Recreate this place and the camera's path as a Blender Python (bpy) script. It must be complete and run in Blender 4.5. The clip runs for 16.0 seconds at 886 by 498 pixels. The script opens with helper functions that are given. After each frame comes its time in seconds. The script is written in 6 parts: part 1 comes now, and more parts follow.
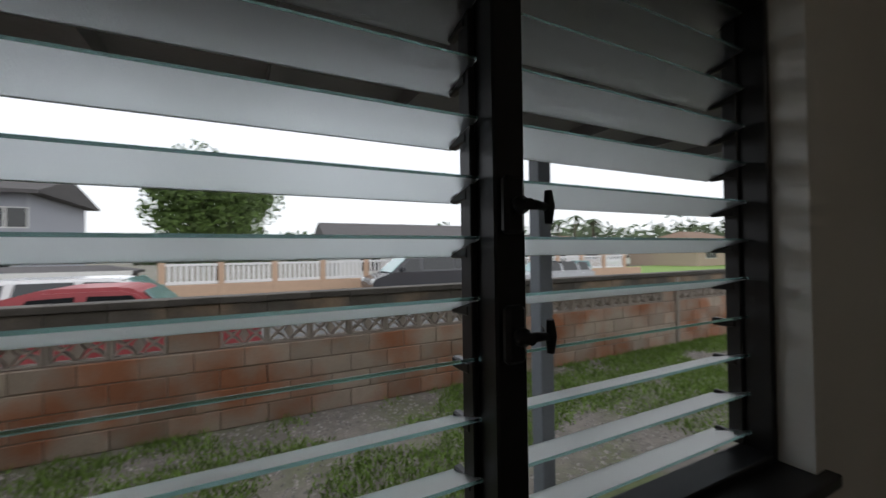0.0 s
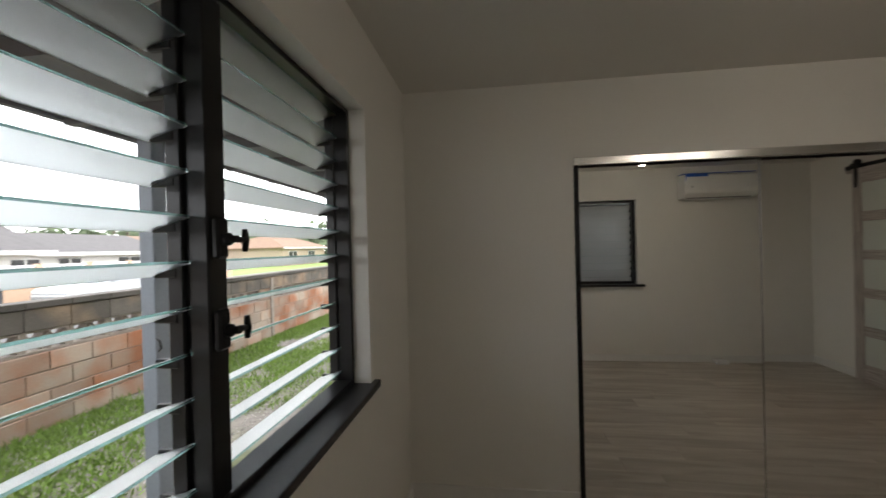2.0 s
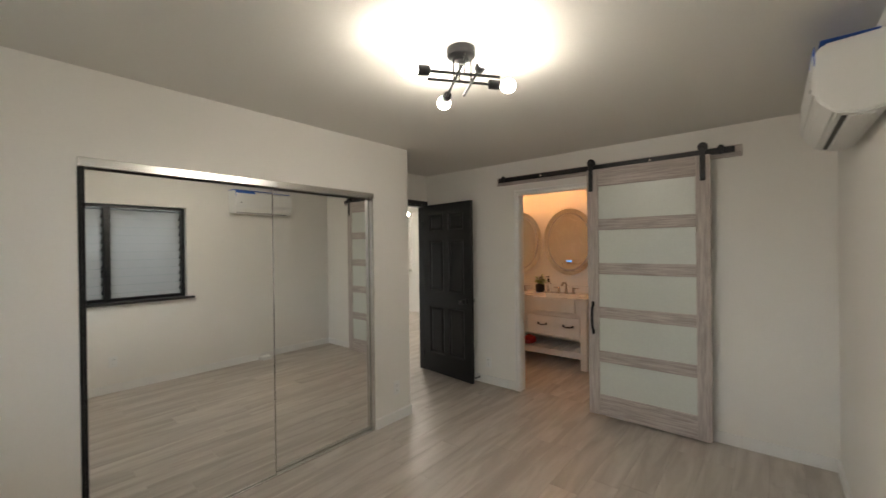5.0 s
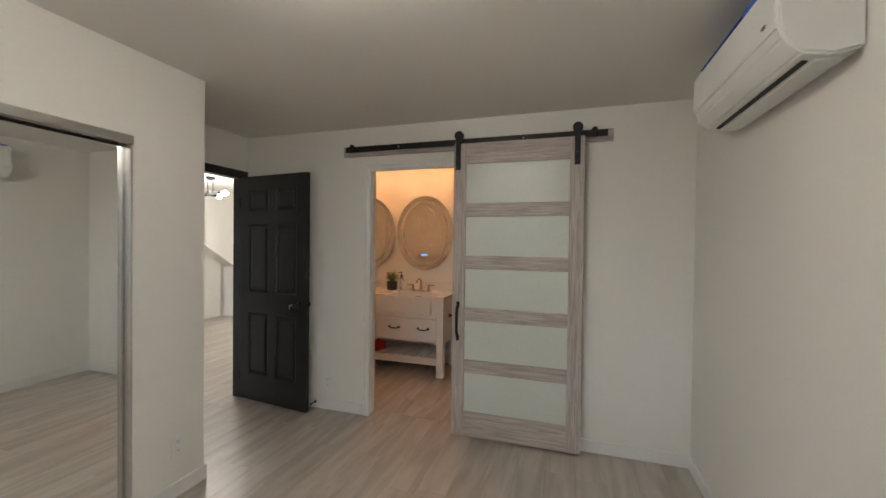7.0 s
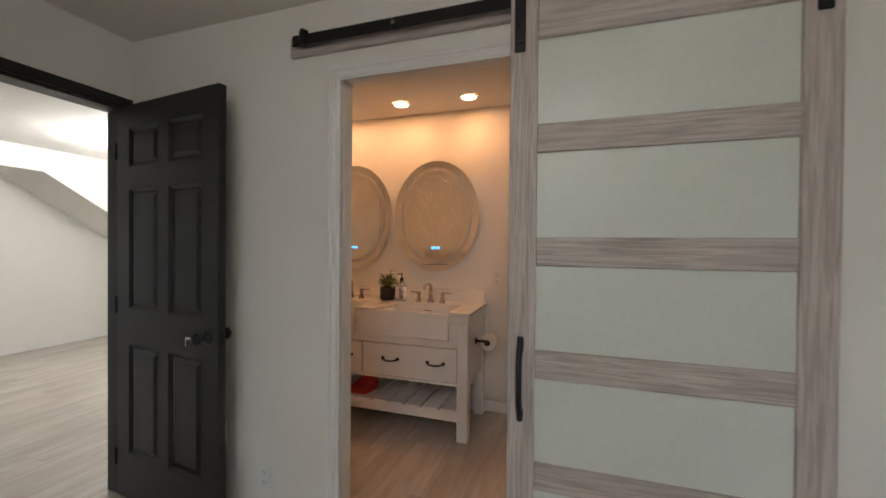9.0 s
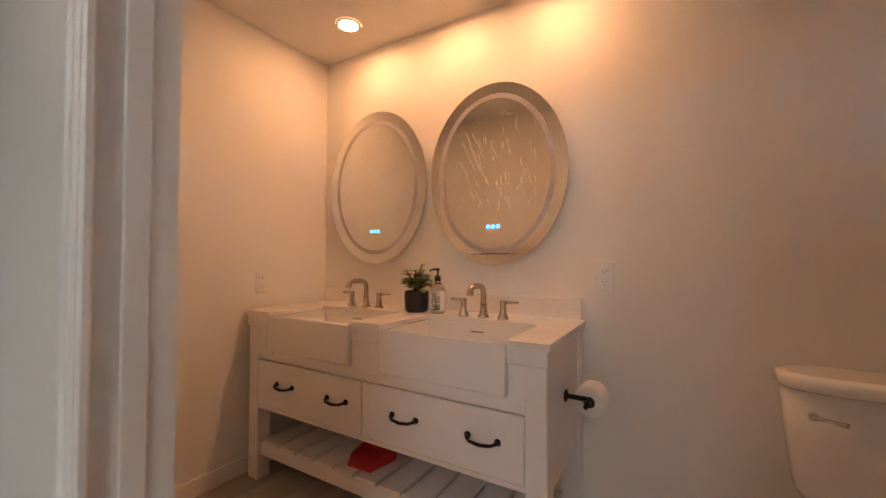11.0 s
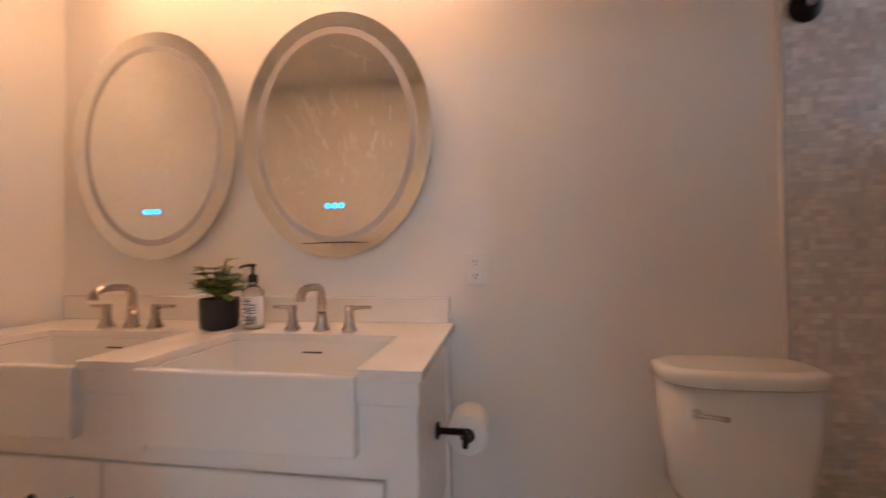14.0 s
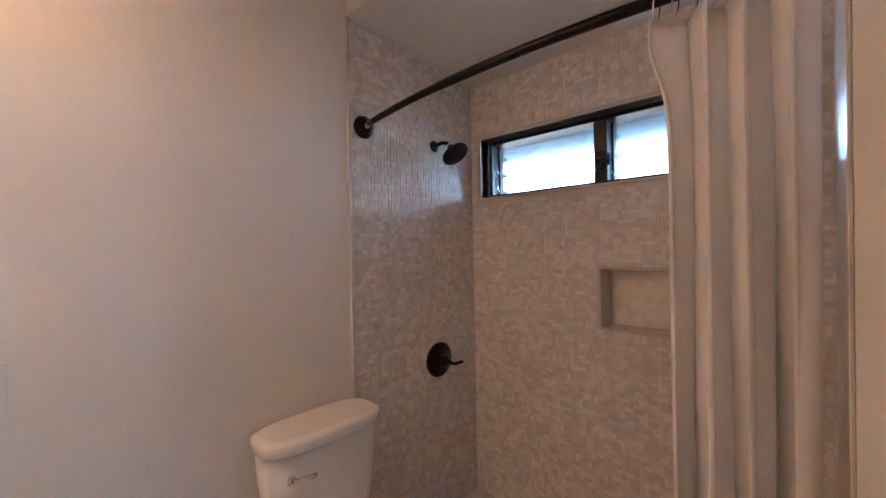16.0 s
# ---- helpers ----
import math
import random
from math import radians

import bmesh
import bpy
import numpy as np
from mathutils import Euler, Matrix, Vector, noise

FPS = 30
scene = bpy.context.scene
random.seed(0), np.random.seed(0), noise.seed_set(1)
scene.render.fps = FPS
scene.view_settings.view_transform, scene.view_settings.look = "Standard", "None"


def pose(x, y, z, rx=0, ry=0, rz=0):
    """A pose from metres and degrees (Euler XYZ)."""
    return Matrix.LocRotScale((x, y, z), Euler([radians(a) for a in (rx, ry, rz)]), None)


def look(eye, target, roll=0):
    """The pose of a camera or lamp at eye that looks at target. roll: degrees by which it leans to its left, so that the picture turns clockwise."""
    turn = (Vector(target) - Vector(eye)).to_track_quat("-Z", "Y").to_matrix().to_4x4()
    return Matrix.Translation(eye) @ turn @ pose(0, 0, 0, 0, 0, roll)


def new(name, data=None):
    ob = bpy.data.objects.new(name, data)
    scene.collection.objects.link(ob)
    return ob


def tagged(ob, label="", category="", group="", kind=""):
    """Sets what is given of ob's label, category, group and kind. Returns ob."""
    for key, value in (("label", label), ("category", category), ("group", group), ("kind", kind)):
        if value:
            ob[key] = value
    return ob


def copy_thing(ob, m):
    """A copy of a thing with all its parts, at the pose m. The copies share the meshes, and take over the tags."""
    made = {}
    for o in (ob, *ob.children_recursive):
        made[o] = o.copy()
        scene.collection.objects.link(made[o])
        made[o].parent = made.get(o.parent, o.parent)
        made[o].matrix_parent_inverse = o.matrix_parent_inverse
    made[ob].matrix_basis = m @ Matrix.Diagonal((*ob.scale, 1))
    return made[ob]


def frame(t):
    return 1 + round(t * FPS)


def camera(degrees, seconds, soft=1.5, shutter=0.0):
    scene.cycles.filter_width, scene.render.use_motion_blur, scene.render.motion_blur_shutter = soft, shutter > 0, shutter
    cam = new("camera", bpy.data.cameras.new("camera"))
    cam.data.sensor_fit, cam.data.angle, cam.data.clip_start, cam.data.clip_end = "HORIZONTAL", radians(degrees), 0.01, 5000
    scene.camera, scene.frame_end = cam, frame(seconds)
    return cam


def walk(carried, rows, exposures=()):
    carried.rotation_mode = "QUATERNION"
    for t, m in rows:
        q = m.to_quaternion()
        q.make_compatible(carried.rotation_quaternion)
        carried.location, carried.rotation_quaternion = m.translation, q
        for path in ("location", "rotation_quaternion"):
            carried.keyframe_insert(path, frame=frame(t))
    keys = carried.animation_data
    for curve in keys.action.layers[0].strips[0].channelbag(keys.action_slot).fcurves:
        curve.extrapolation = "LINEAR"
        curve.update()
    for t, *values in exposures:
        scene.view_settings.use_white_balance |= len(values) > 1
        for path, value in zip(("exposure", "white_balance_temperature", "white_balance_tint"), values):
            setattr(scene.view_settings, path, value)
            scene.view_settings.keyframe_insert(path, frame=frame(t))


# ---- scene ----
cam = camera(97.2, 16.0, shutter=0.3)
PATH = [
    (0, (0.01, -0.085, 1.45), (0.914, 1.699, 1.474), -0.8),
    (0.5, (-0.127, -0.031, 1.468), (1.267, 1.403, 1.505), -1.5),
    (1, (-0.226, -0.07, 1.481), (1.476, 0.98, 1.5), -1.4),
    (1.5, (-0.327, -0.133, 1.483), (1.566, 0.511, 1.489), -1.3),
    (2, (-0.406, -0.192, 1.492), (1.576, 0.071, 1.485), -1.4),
    (2.5, (-0.457, -0.252, 1.495), (1.54, -0.357, 1.481), -1.2),
    (3, (-0.483, -0.282, 1.493), (1.461, -0.753, 1.479), -0.9),
    (3.5, (-0.535, -0.296, 1.498), (1.309, -1.069, 1.486), -0.7),
    (4, (-0.553, -0.287, 1.521), (1.139, -1.353, 1.502), -0.6),
    (4.5, (-0.61, -0.304, 1.514), (0.896, -1.62, 1.508), -0.7),
    (5, (-0.659, -0.335, 1.521), (0.628, -1.867, 1.514), -0.7),
    (5.2, (-0.669, -0.353, 1.519), (0.527, -1.956, 1.518), -0.6),
    (7.3, (-0.102, -1.247, 1.446), (0.485, -3.158, 1.412), 0.5),
    (7.5, (-0.027, -1.38, 1.439), (0.557, -3.292, 1.401), 0.3),
    (8, (0.131, -1.74, 1.404), (0.72, -3.651, 1.367), 0.1),
    (8.5, (0.277, -2.134, 1.36), (0.878, -4.041, 1.328), 0.2),
    (9, (0.399, -2.501, 1.34), (1.023, -4.401, 1.319), 0.5),
    (9.2, (0.432, -2.658, 1.324), (1.067, -4.555, 1.299), 0.4),
    (11.3, (0.722, -3.862, 1.134), (1.809, -5.54, 1.179), 0.1),
    (11.5, (0.747, -3.897, 1.118), (1.86, -5.558, 1.158), 0.1),
    (12, (0.825, -3.971, 1.077), (1.963, -5.616, 1.119), 0.3),
    (12.5, (0.916, -4.037, 1.081), (2.059, -5.677, 1.13), 0.5),
    (13, (0.958, -4.091, 1.078), (2.086, -5.742, 1.13), 0.4),
    (13.5, (0.941, -4.168, 1.071), (1.843, -5.952, 1.124), -0.0),
    (14, (0.866, -4.208, 1.13), (1.164, -6.185, 1.154), -0.8),
    (14.5, (0.813, -4.202, 1.215), (0.4, -6.159, 1.235), -1.0),
    (14.7, (0.806, -4.196, 1.248), (0.143, -6.082, 1.275), -1.1),
    (15, (0.812, -4.202, 1.289), (-0.132, -5.965, 1.284), -1.0),
    (15.5, (0.827, -4.207, 1.339), (-0.44, -5.754, 1.317), -1.1),
    (16, (0.86, -4.215, 1.389), (-0.574, -5.609, 1.373), -1.1),
]
EXPOSURES = [(0.0, -2.0, 6500, 10), (0.8, -1.8, 6500, 10), (1.5, -0.88, 6500, 10), (2.0, -0.2, 6700, 10), (2.5, 0.42, 6900, 10), (3.0, 0.84, 6900, 10),
             (4.0, 1.13, 6800, 10), (5.0, 1.2, 6550, 9), (7.5, 1.35, 6200, 9), (9.0, 1.35, 6000, 9), (11.3, 1.75, 6200, 15), (12.6, 1.75, 6200, 15), (13.1, 1.85, 5800, 12), (14.0, 1.88, 5200, 10), (14.5, 1.98, 5100, 9),
             (15.2, 2.12, 4900, 7), (16.0, 2.15, 4700, 6)]
walk(cam, [(t, look(eye, target, roll)) for t, eye, target, roll in PATH], EXPOSURES)

# ---- light: overcast sky, soft sun, lamps are the emitting bulbs further down ----
world = bpy.data.worlds.new("world")
scene.world = world
world.use_nodes = True
wn, wl = world.node_tree.nodes, world.node_tree.links
wn.clear()
sky = wn.new("ShaderNodeTexSky")
sky.sky_type, sky.sun_disc = "NISHITA", False
sky.sun_elevation, sky.sun_rotation = radians(50), radians(160)
sky.air_density, sky.dust_density = 1.0, 4.0
sky_bg = wn.new("ShaderNodeBackground")
sky_bg.inputs["Strength"].default_value = 0.11
wl.new(sky.outputs[0], sky_bg.inputs["Color"])
cloud_bg = wn.new("ShaderNodeBackground")
cloud_bg.inputs["Color"].default_value = (0.93, 0.96, 1.0, 1)
cloud_bg.inputs["Strength"].default_value = 4.4
sky_sum = wn.new("ShaderNodeAddShader")
wl.new(sky_bg.outputs[0], sky_sum.inputs[0])
wl.new(cloud_bg.outputs[0], sky_sum.inputs[1])
world_out = wn.new("ShaderNodeOutputWorld")
wl.new(sky_sum.outputs[0], world_out.inputs["Surface"])
sun = new("sun", bpy.data.lights.new("sun", "SUN"))
sun.data.energy, sun.data.angle, sun.data.color = 1.4, radians(20), (1.0, 0.97, 0.92)
sun.matrix_world = look((0, 0, 20), (6, -8, 0))
BULB, RECESS = 55.0, 52.0


# ---- materials ----
def material(name, color, rough=0.5, metal=0.0, var=0.08, scale=6.0, fine=60.0, bump=0.0, bump_scale=200.0,
             stain=None, stain_amount=0.0, stain_scale=2.0, stain_from=0.48, stretch=(1, 1, 1), random_tone=0.0, coat=0.0, spec=0.5, placed=False):
    m = bpy.data.materials.new(name)
    m.use_nodes = True
    nt = m.node_tree
    n, l = nt.nodes, nt.links
    p = n["Principled BSDF"]
    p.inputs["Roughness"].default_value = rough
    p.inputs["Metallic"].default_value = metal
    p.inputs["Specular IOR Level"].default_value = spec
    if coat:
        p.inputs["Coat Weight"].default_value = coat
        p.inputs["Coat Roughness"].default_value = 0.08
    co = n.new("ShaderNodeTexCoord")
    mp = n.new("ShaderNodeMapping")
    mp.inputs["Scale"].default_value = stretch
    where = n.new("ShaderNodeNewGeometry").outputs["Position"] if placed else co.outputs["Object"]
    l.new(where, mp.inputs["Vector"])
    a = n.new("ShaderNodeTexNoise")
    a.inputs["Scale"].default_value, a.inputs["Detail"].default_value = scale, 5
    b = n.new("ShaderNodeTexNoise")
    b.inputs["Scale"].default_value, b.inputs["Detail"].default_value = fine, 4
    l.new(mp.outputs[0], a.inputs["Vector"])
    l.new(mp.outputs[0], b.inputs["Vector"])
    add = n.new("ShaderNodeMath")
    add.operation = "ADD"
    l.new(a.outputs[0], add.inputs[0])
    l.new(b.outputs[0], add.inputs[1])
    val = n.new("ShaderNodeMapRange")
    val.inputs["From Min"].default_value, val.inputs["From Max"].default_value = 0.6, 1.4
    val.inputs["To Min"].default_value, val.inputs["To Max"].default_value = 1 - var, 1 + var
    l.new(add.outputs[0], val.inputs["Value"])
    base = n.new("ShaderNodeRGB")
    base.outputs[0].default_value = (*color, 1)
    src = base.outputs[0]
    if stain:
        st = n.new("ShaderNodeTexNoise")
        st.inputs["Scale"].default_value, st.inputs["Detail"].default_value = stain_scale, 6
        l.new(where, st.inputs["Vector"])
        mr = n.new("ShaderNodeMapRange")
        mr.inputs["From Min"].default_value, mr.inputs["From Max"].default_value = stain_from, stain_from + 0.20
        mr.inputs["To Max"].default_value = stain_amount
        l.new(st.outputs[0], mr.inputs["Value"])
        mx = n.new("ShaderNodeMixRGB")
        l.new(mr.outputs[0], mx.inputs["Fac"])
        l.new(src, mx.inputs["Color1"])
        mx.inputs["Color2"].default_value = (*stain, 1)
        src = mx.outputs[0]
    hsv = n.new("ShaderNodeHueSaturation")
    l.new(src, hsv.inputs["Color"])
    if random_tone:
        info = n.new("ShaderNodeObjectInfo")
        geo = n.new("ShaderNodeNewGeometry")
        rs = n.new("ShaderNodeMath")
        rs.operation = "ADD"
        l.new(info.outputs["Random"], rs.inputs[0])
        l.new(geo.outputs["Random Per Island"], rs.inputs[1])
        fr = n.new("ShaderNodeMath")
        fr.operation = "FRACT"
        l.new(rs.outputs[0], fr.inputs[0])
        rr = n.new("ShaderNodeMapRange")
        rr.inputs["To Min"].default_value, rr.inputs["To Max"].default_value = 1 - random_tone, 1 + random_tone
        l.new(fr.outputs[0], rr.inputs["Value"])
        mu = n.new("ShaderNodeMath")
        mu.operation = "MULTIPLY"
        l.new(rr.outputs[0], mu.inputs[0])
        l.new(val.outputs[0], mu.inputs[1])
        l.new(mu.outputs[0], hsv.inputs["Value"])
    else:
        l.new(val.outputs[0], hsv.inputs["Value"])
    l.new(hsv.outputs[0], p.inputs["Base Color"])
    if bump:
        bt = n.new("ShaderNodeTexNoise")
        bt.inputs["Scale"].default_value, bt.inputs["Detail"].default_value = bump_scale, 3
        l.new(mp.outputs[0], bt.inputs["Vector"])
        bp = n.new("ShaderNodeBump")
        bp.inputs["Strength"].default_value, bp.inputs["Distance"].default_value = bump, 0.004
        l.new(bt.outputs[0], bp.inputs["Height"])
        l.new(bp.outputs[0], p.inputs["Normal"])
    return m


def wood(name, light, dark, along="z", rough=0.45, tone=0.12, freq=1.0, run=0.7):
    """Streaked grain along one axis."""
    m = material(name, light, rough=rough, var=0.05, random_tone=tone)
    nt = m.node_tree
    n, l = nt.nodes, nt.links
    co = n.new("ShaderNodeTexCoord")
    info = n.new("ShaderNodeObjectInfo")
    off = n.new("ShaderNodeVectorMath")
    off.operation = "MULTIPLY_ADD"
    off.inputs[1].default_value = (37.0, 53.0, 71.0)
    l.new(info.outputs["Random"], off.inputs[0])
    l.new(co.outputs["Object"], off.inputs[2])
    mp = n.new("ShaderNodeMapping")
    k = {"x": (run, 14, 14), "y": (14, run, 14), "z": (14, 14, run)}[along]
    mp.inputs["Scale"].default_value = [v * freq for v in k]
    l.new(off.outputs[0], mp.inputs["Vector"])
    g = n.new("ShaderNodeTexNoise")
    g.inputs["Scale"].default_value, g.inputs["Detail"].default_value, g.inputs["Distortion"].default_value = 1.6, 8, 0.7
    l.new(mp.outputs[0], g.inputs["Vector"])
    w = n.new("ShaderNodeMapRange")
    w.inputs["From Min"].default_value, w.inputs["From Max"].default_value = 0.36, 0.66
    l.new(g.outputs[0], w.inputs["Value"])
    mx = n.new("ShaderNodeMixRGB")
    l.new(w.outputs[0], mx.inputs["Fac"])
    mx.inputs["Color1"].default_value, mx.inputs["Color2"].default_value = (*dark, 1), (*light, 1)
    hsv = next(x for x in n if x.type == "HUE_SAT")
    l.new(mx.outputs[0], hsv.inputs["Color"])
    bp = n.new("ShaderNodeBump")
    bp.inputs["Strength"].default_value, bp.inputs["Distance"].default_value = 0.15, 0.002
    l.new(g.outputs[0], bp.inputs["Height"])
    l.new(bp.outputs[0], n["Principled BSDF"].inputs["Normal"])
    return m


def emitter(name, color, strength):
    m = bpy.data.materials.new(name)
    m.use_nodes = True
    p = m.node_tree.nodes["Principled BSDF"]
    p.inputs["Base Color"].default_value = (*color, 1)
    p.inputs["Emission Color"].default_value = (*color, 1)
    p.inputs["Emission Strength"].default_value = strength
    return m


def glass(name, color, rough, bump=0.0):
    m = bpy.data.materials.new(name)
    m.use_nodes = True
    n, l = m.node_tree.nodes, m.node_tree.links
    p = n["Principled BSDF"]
    p.inputs["Base Color"].default_value = (*color, 1)
    p.inputs["Transmission Weight"].default_value = 1.0
    p.inputs["Roughness"].default_value = rough
    p.inputs["IOR"].default_value = 1.45
    if bump:
        co = n.new("ShaderNodeTexCoord")
        bt = n.new("ShaderNodeTexNoise")
        bt.inputs["Scale"].default_value = 420
        l.new(co.outputs["Object"], bt.inputs["Vector"])
        bp = n.new("ShaderNodeBump")
        bp.inputs["Strength"].default_value, bp.inputs["Distance"].default_value = bump, 0.003
        l.new(bt.outputs[0], bp.inputs["Height"])
        l.new(bp.outputs[0], p.inputs["Normal"])
    return m


def frosted(name, color):
    """Etched glass: part of the daylight scatters in the sheet, the rest is blurred."""
    m = glass(name, color, 0.45)
    n, l = m.node_tree.nodes, m.node_tree.links
    p, out = n["Principled BSDF"], n["Material Output"]
    d = n.new("ShaderNodeBsdfDiffuse")
    d.inputs["Color"].default_value = (*[c * 0.75 for c in color], 1)
    t = n.new("ShaderNodeBsdfTranslucent")
    t.inputs["Color"].default_value = (*[c * 0.45 for c in color], 1)
    a, b = n.new("ShaderNodeMixShader"), n.new("ShaderNodeMixShader")
    a.inputs[0].default_value, b.inputs[0].default_value = 0.45, 0.93
    l.new(t.outputs[0], a.inputs[1])
    l.new(d.outputs[0], a.inputs[2])
    l.new(p.outputs[0], b.inputs[1])
    l.new(a.outputs[0], b.inputs[2])
    l.new(b.outputs[0], out.inputs["Surface"])
    return m


M_WALL = material("wall_paint", (0.81, 0.79, 0.745), 0.55, var=0.02, scale=1.5, fine=90, bump=0.12, bump_scale=160)
M_CEIL = material("ceiling_paint", (0.78, 0.76, 0.715), 0.7, var=0.02, scale=1.2, bump=0.15, bump_scale=120)
M_TRIM = material("trim_paint", (0.80, 0.79, 0.77), 0.35, var=0.02, bump=0.03)
M_BLACKDOOR = material("black_door_paint", (0.011, 0.011, 0.0115), 0.36, var=0.15, scale=3, bump=0.05, bump_scale=90)
M_BLACK = material("black_metal", (0.012, 0.012, 0.013), 0.38, metal=0.3, var=0.2, bump=0.05)
M_BRONZE = material("dark_bronze", (0.016, 0.012, 0.010), 0.3, metal=0.7, var=0.25, bump=0.03)
M_WINFRAME = material("black_window_frame", (0.010, 0.010, 0.011), 0.35, metal=0.2, var=0.25, bump=0.05)
M_SILL = material("dark_sill_paint", (0.022, 0.021, 0.022), 0.4, var=0.2, bump=0.06)
M_CHROME = material("chrome", (0.80, 0.80, 0.80), 0.12, metal=1.0, var=0.03)
M_NICKEL = material("brushed_nickel", (0.47, 0.41, 0.36), 0.24, metal=1.0, var=0.05, fine=200)
M_ALU = material("brushed_aluminium", (0.70, 0.69, 0.67), 0.25, metal=1.0, var=0.04, stretch=(1, 0.05, 1), fine=300)
M_MIRROR = material("mirror_silver", (0.955, 0.965, 0.950), 0.008, metal=1.0, var=0.005)
M_FLOOR = wood("grey_oak_plank", (0.555, 0.505, 0.455), (0.40, 0.35, 0.305), "y", 0.34, 0.07, 0.55, 1.6)
M_GAP = material("plank_joint", (0.22, 0.19, 0.16), 0.8)
M_BARN_V = wood("greywash_wood_upright", (0.56, 0.50, 0.465), (0.36, 0.31, 0.285), "z", 0.55, 0.05, 4.2)
M_BARN_H = wood("greywash_wood_level", (0.56, 0.50, 0.465), (0.36, 0.31, 0.285), "x", 0.55, 0.05, 4.2)
M_FROST = material("frosted_panel", (0.64, 0.67, 0.62), 0.30, var=0.05, scale=1.8)
M_LOUVRE = glass("obscure_louvre_glass", (0.90, 0.94, 0.96), 0.34, 0.16)
M_LOUVRE_BATH = glass("frosted_bath_louvre_glass", (0.66, 0.76, 0.80), 0.20, 0.05)
M_LOUVRE_SHUT = frosted("frosted_closed_louvre_glass", (0.86, 0.88, 0.88))
M_LOUVRE_EDGE = glass("green_glass_edge", (0.30, 0.72, 0.68), 0.15)
M_WHITE_LAC = material("white_cabinet_lacquer", (0.80, 0.79, 0.78), 0.32, var=0.02, bump=0.02)
M_QUARTZ = material("white_quartz", (0.82, 0.80, 0.77), 0.14, var=0.03, scale=3, stain=(0.55, 0.53, 0.52), stain_amount=0.35, stain_scale=3.5)
M_CERAMIC = material("white_ceramic", (0.84, 0.83, 0.81), 0.08, var=0.01, coat=0.5)
M_BULB = emitter("lit_bulb", (1.0, 0.91, 0.79), BULB)
M_BULB_NEXT = emitter("lit_bright_bulb", (1.0, 0.93, 0.84), BULB * 2.6)
M_RECESS = emitter("lit_warm_lens", (1.0, 0.465, 0.185), RECESS)
M_LED = emitter("blue_led", (0.06, 0.32, 1.0), 1.3)
M_PLASTIC = material("white_plastic", (0.80, 0.80, 0.78), 0.35, var=0.015)
M_DARKSLOT = material("dark_slot", (0.02, 0.02, 0.02), 0.6)
M_BLUETAPE = material("blue_painters_tape", (0.03, 0.13, 0.55), 0.6, var=0.1)


# ---- mesh helpers ----
def box(bm, x0, x1, y0, y1, z0, z1, bevel=0.0, seg=1):
    r = bmesh.ops.create_cube(bm, size=1.0)
    vs = r["verts"]
    for v in vs:
        v.co = Vector((x0 + (v.co.x + 0.5) * (x1 - x0), y0 + (v.co.y + 0.5) * (y1 - y0), z0 + (v.co.z + 0.5) * (z1 - z0)))
    if bevel:
        es = list({e for v in vs for e in v.link_edges})
        bmesh.ops.bevel(bm, geom=es, offset=bevel, segments=seg, affect="EDGES", profile=0.6)
    return bm


def turned(bm, profile, at=(0, 0, 0), axis=(0, 0, 1), seg=24):
    """A lathe body: profile of (radius, height) along an axis."""
    q = Vector((0, 0, 1)).rotation_difference(Vector(axis)).to_matrix().to_4x4()
    m = Matrix.Translation(at) @ q
    rings = []
    for r, h in profile:
        rings.append([bm.verts.new(m @ Vector((max(r, 1e-4) * math.cos(a), max(r, 1e-4) * math.sin(a), h)))
                      for a in [2 * math.pi * i / seg for i in range(seg)]])
    for a, b in zip(rings, rings[1:]):
        for i in range(seg):
            f = bm.faces.new((a[i], a[(i + 1) % seg], b[(i + 1) % seg], b[i]))
            f.smooth = True
    bm.faces.new(list(reversed(rings[0])))
    bm.faces.new(rings[-1])
    return bm


def rod(bm, a, b, r, seg=12):
    a, b = Vector(a), Vector(b)
    return turned(bm, [(r * 0.85, 0), (r, r * 0.2), (r, (b - a).length - r * 0.2), (r * 0.85, (b - a).length)], a, b - a, seg)


def tube(bm, pts, r, seg=10, flat=1.0):
    """A pipe that follows points; r may be a list."""
    pts = [Vector(p) for p in pts]
    rs = r if isinstance(r, (list, tuple)) else [r] * len(pts)
    rings = []
    up = Vector((0, 0, 1))
    prev = None
    for i, p in enumerate(pts):
        d = (pts[min(i + 1, len(pts) - 1)] - pts[max(i - 1, 0)]).normalized()
        if prev is None:
            ref = up if abs(d.dot(up)) < 0.95 else Vector((1, 0, 0))
            s = d.cross(ref).normalized()
        else:
            s = (prev - d * prev.dot(d)).normalized()
        prev = s
        u = s.cross(d)
        rings.append([bm.verts.new(p + rs[i] * (math.cos(a) * s + math.sin(a) * u * flat)) for a in [2 * math.pi * k / seg for k in range(seg)]])
    for a, b in zip(rings, rings[1:]):
        for i in range(seg):
            f = bm.faces.new((a[i], a[(i + 1) % seg], b[(i + 1) % seg], b[i]))
            f.smooth = True
    bm.faces.new(list(reversed(rings[0])))
    bm.faces.new(rings[-1])
    return bm


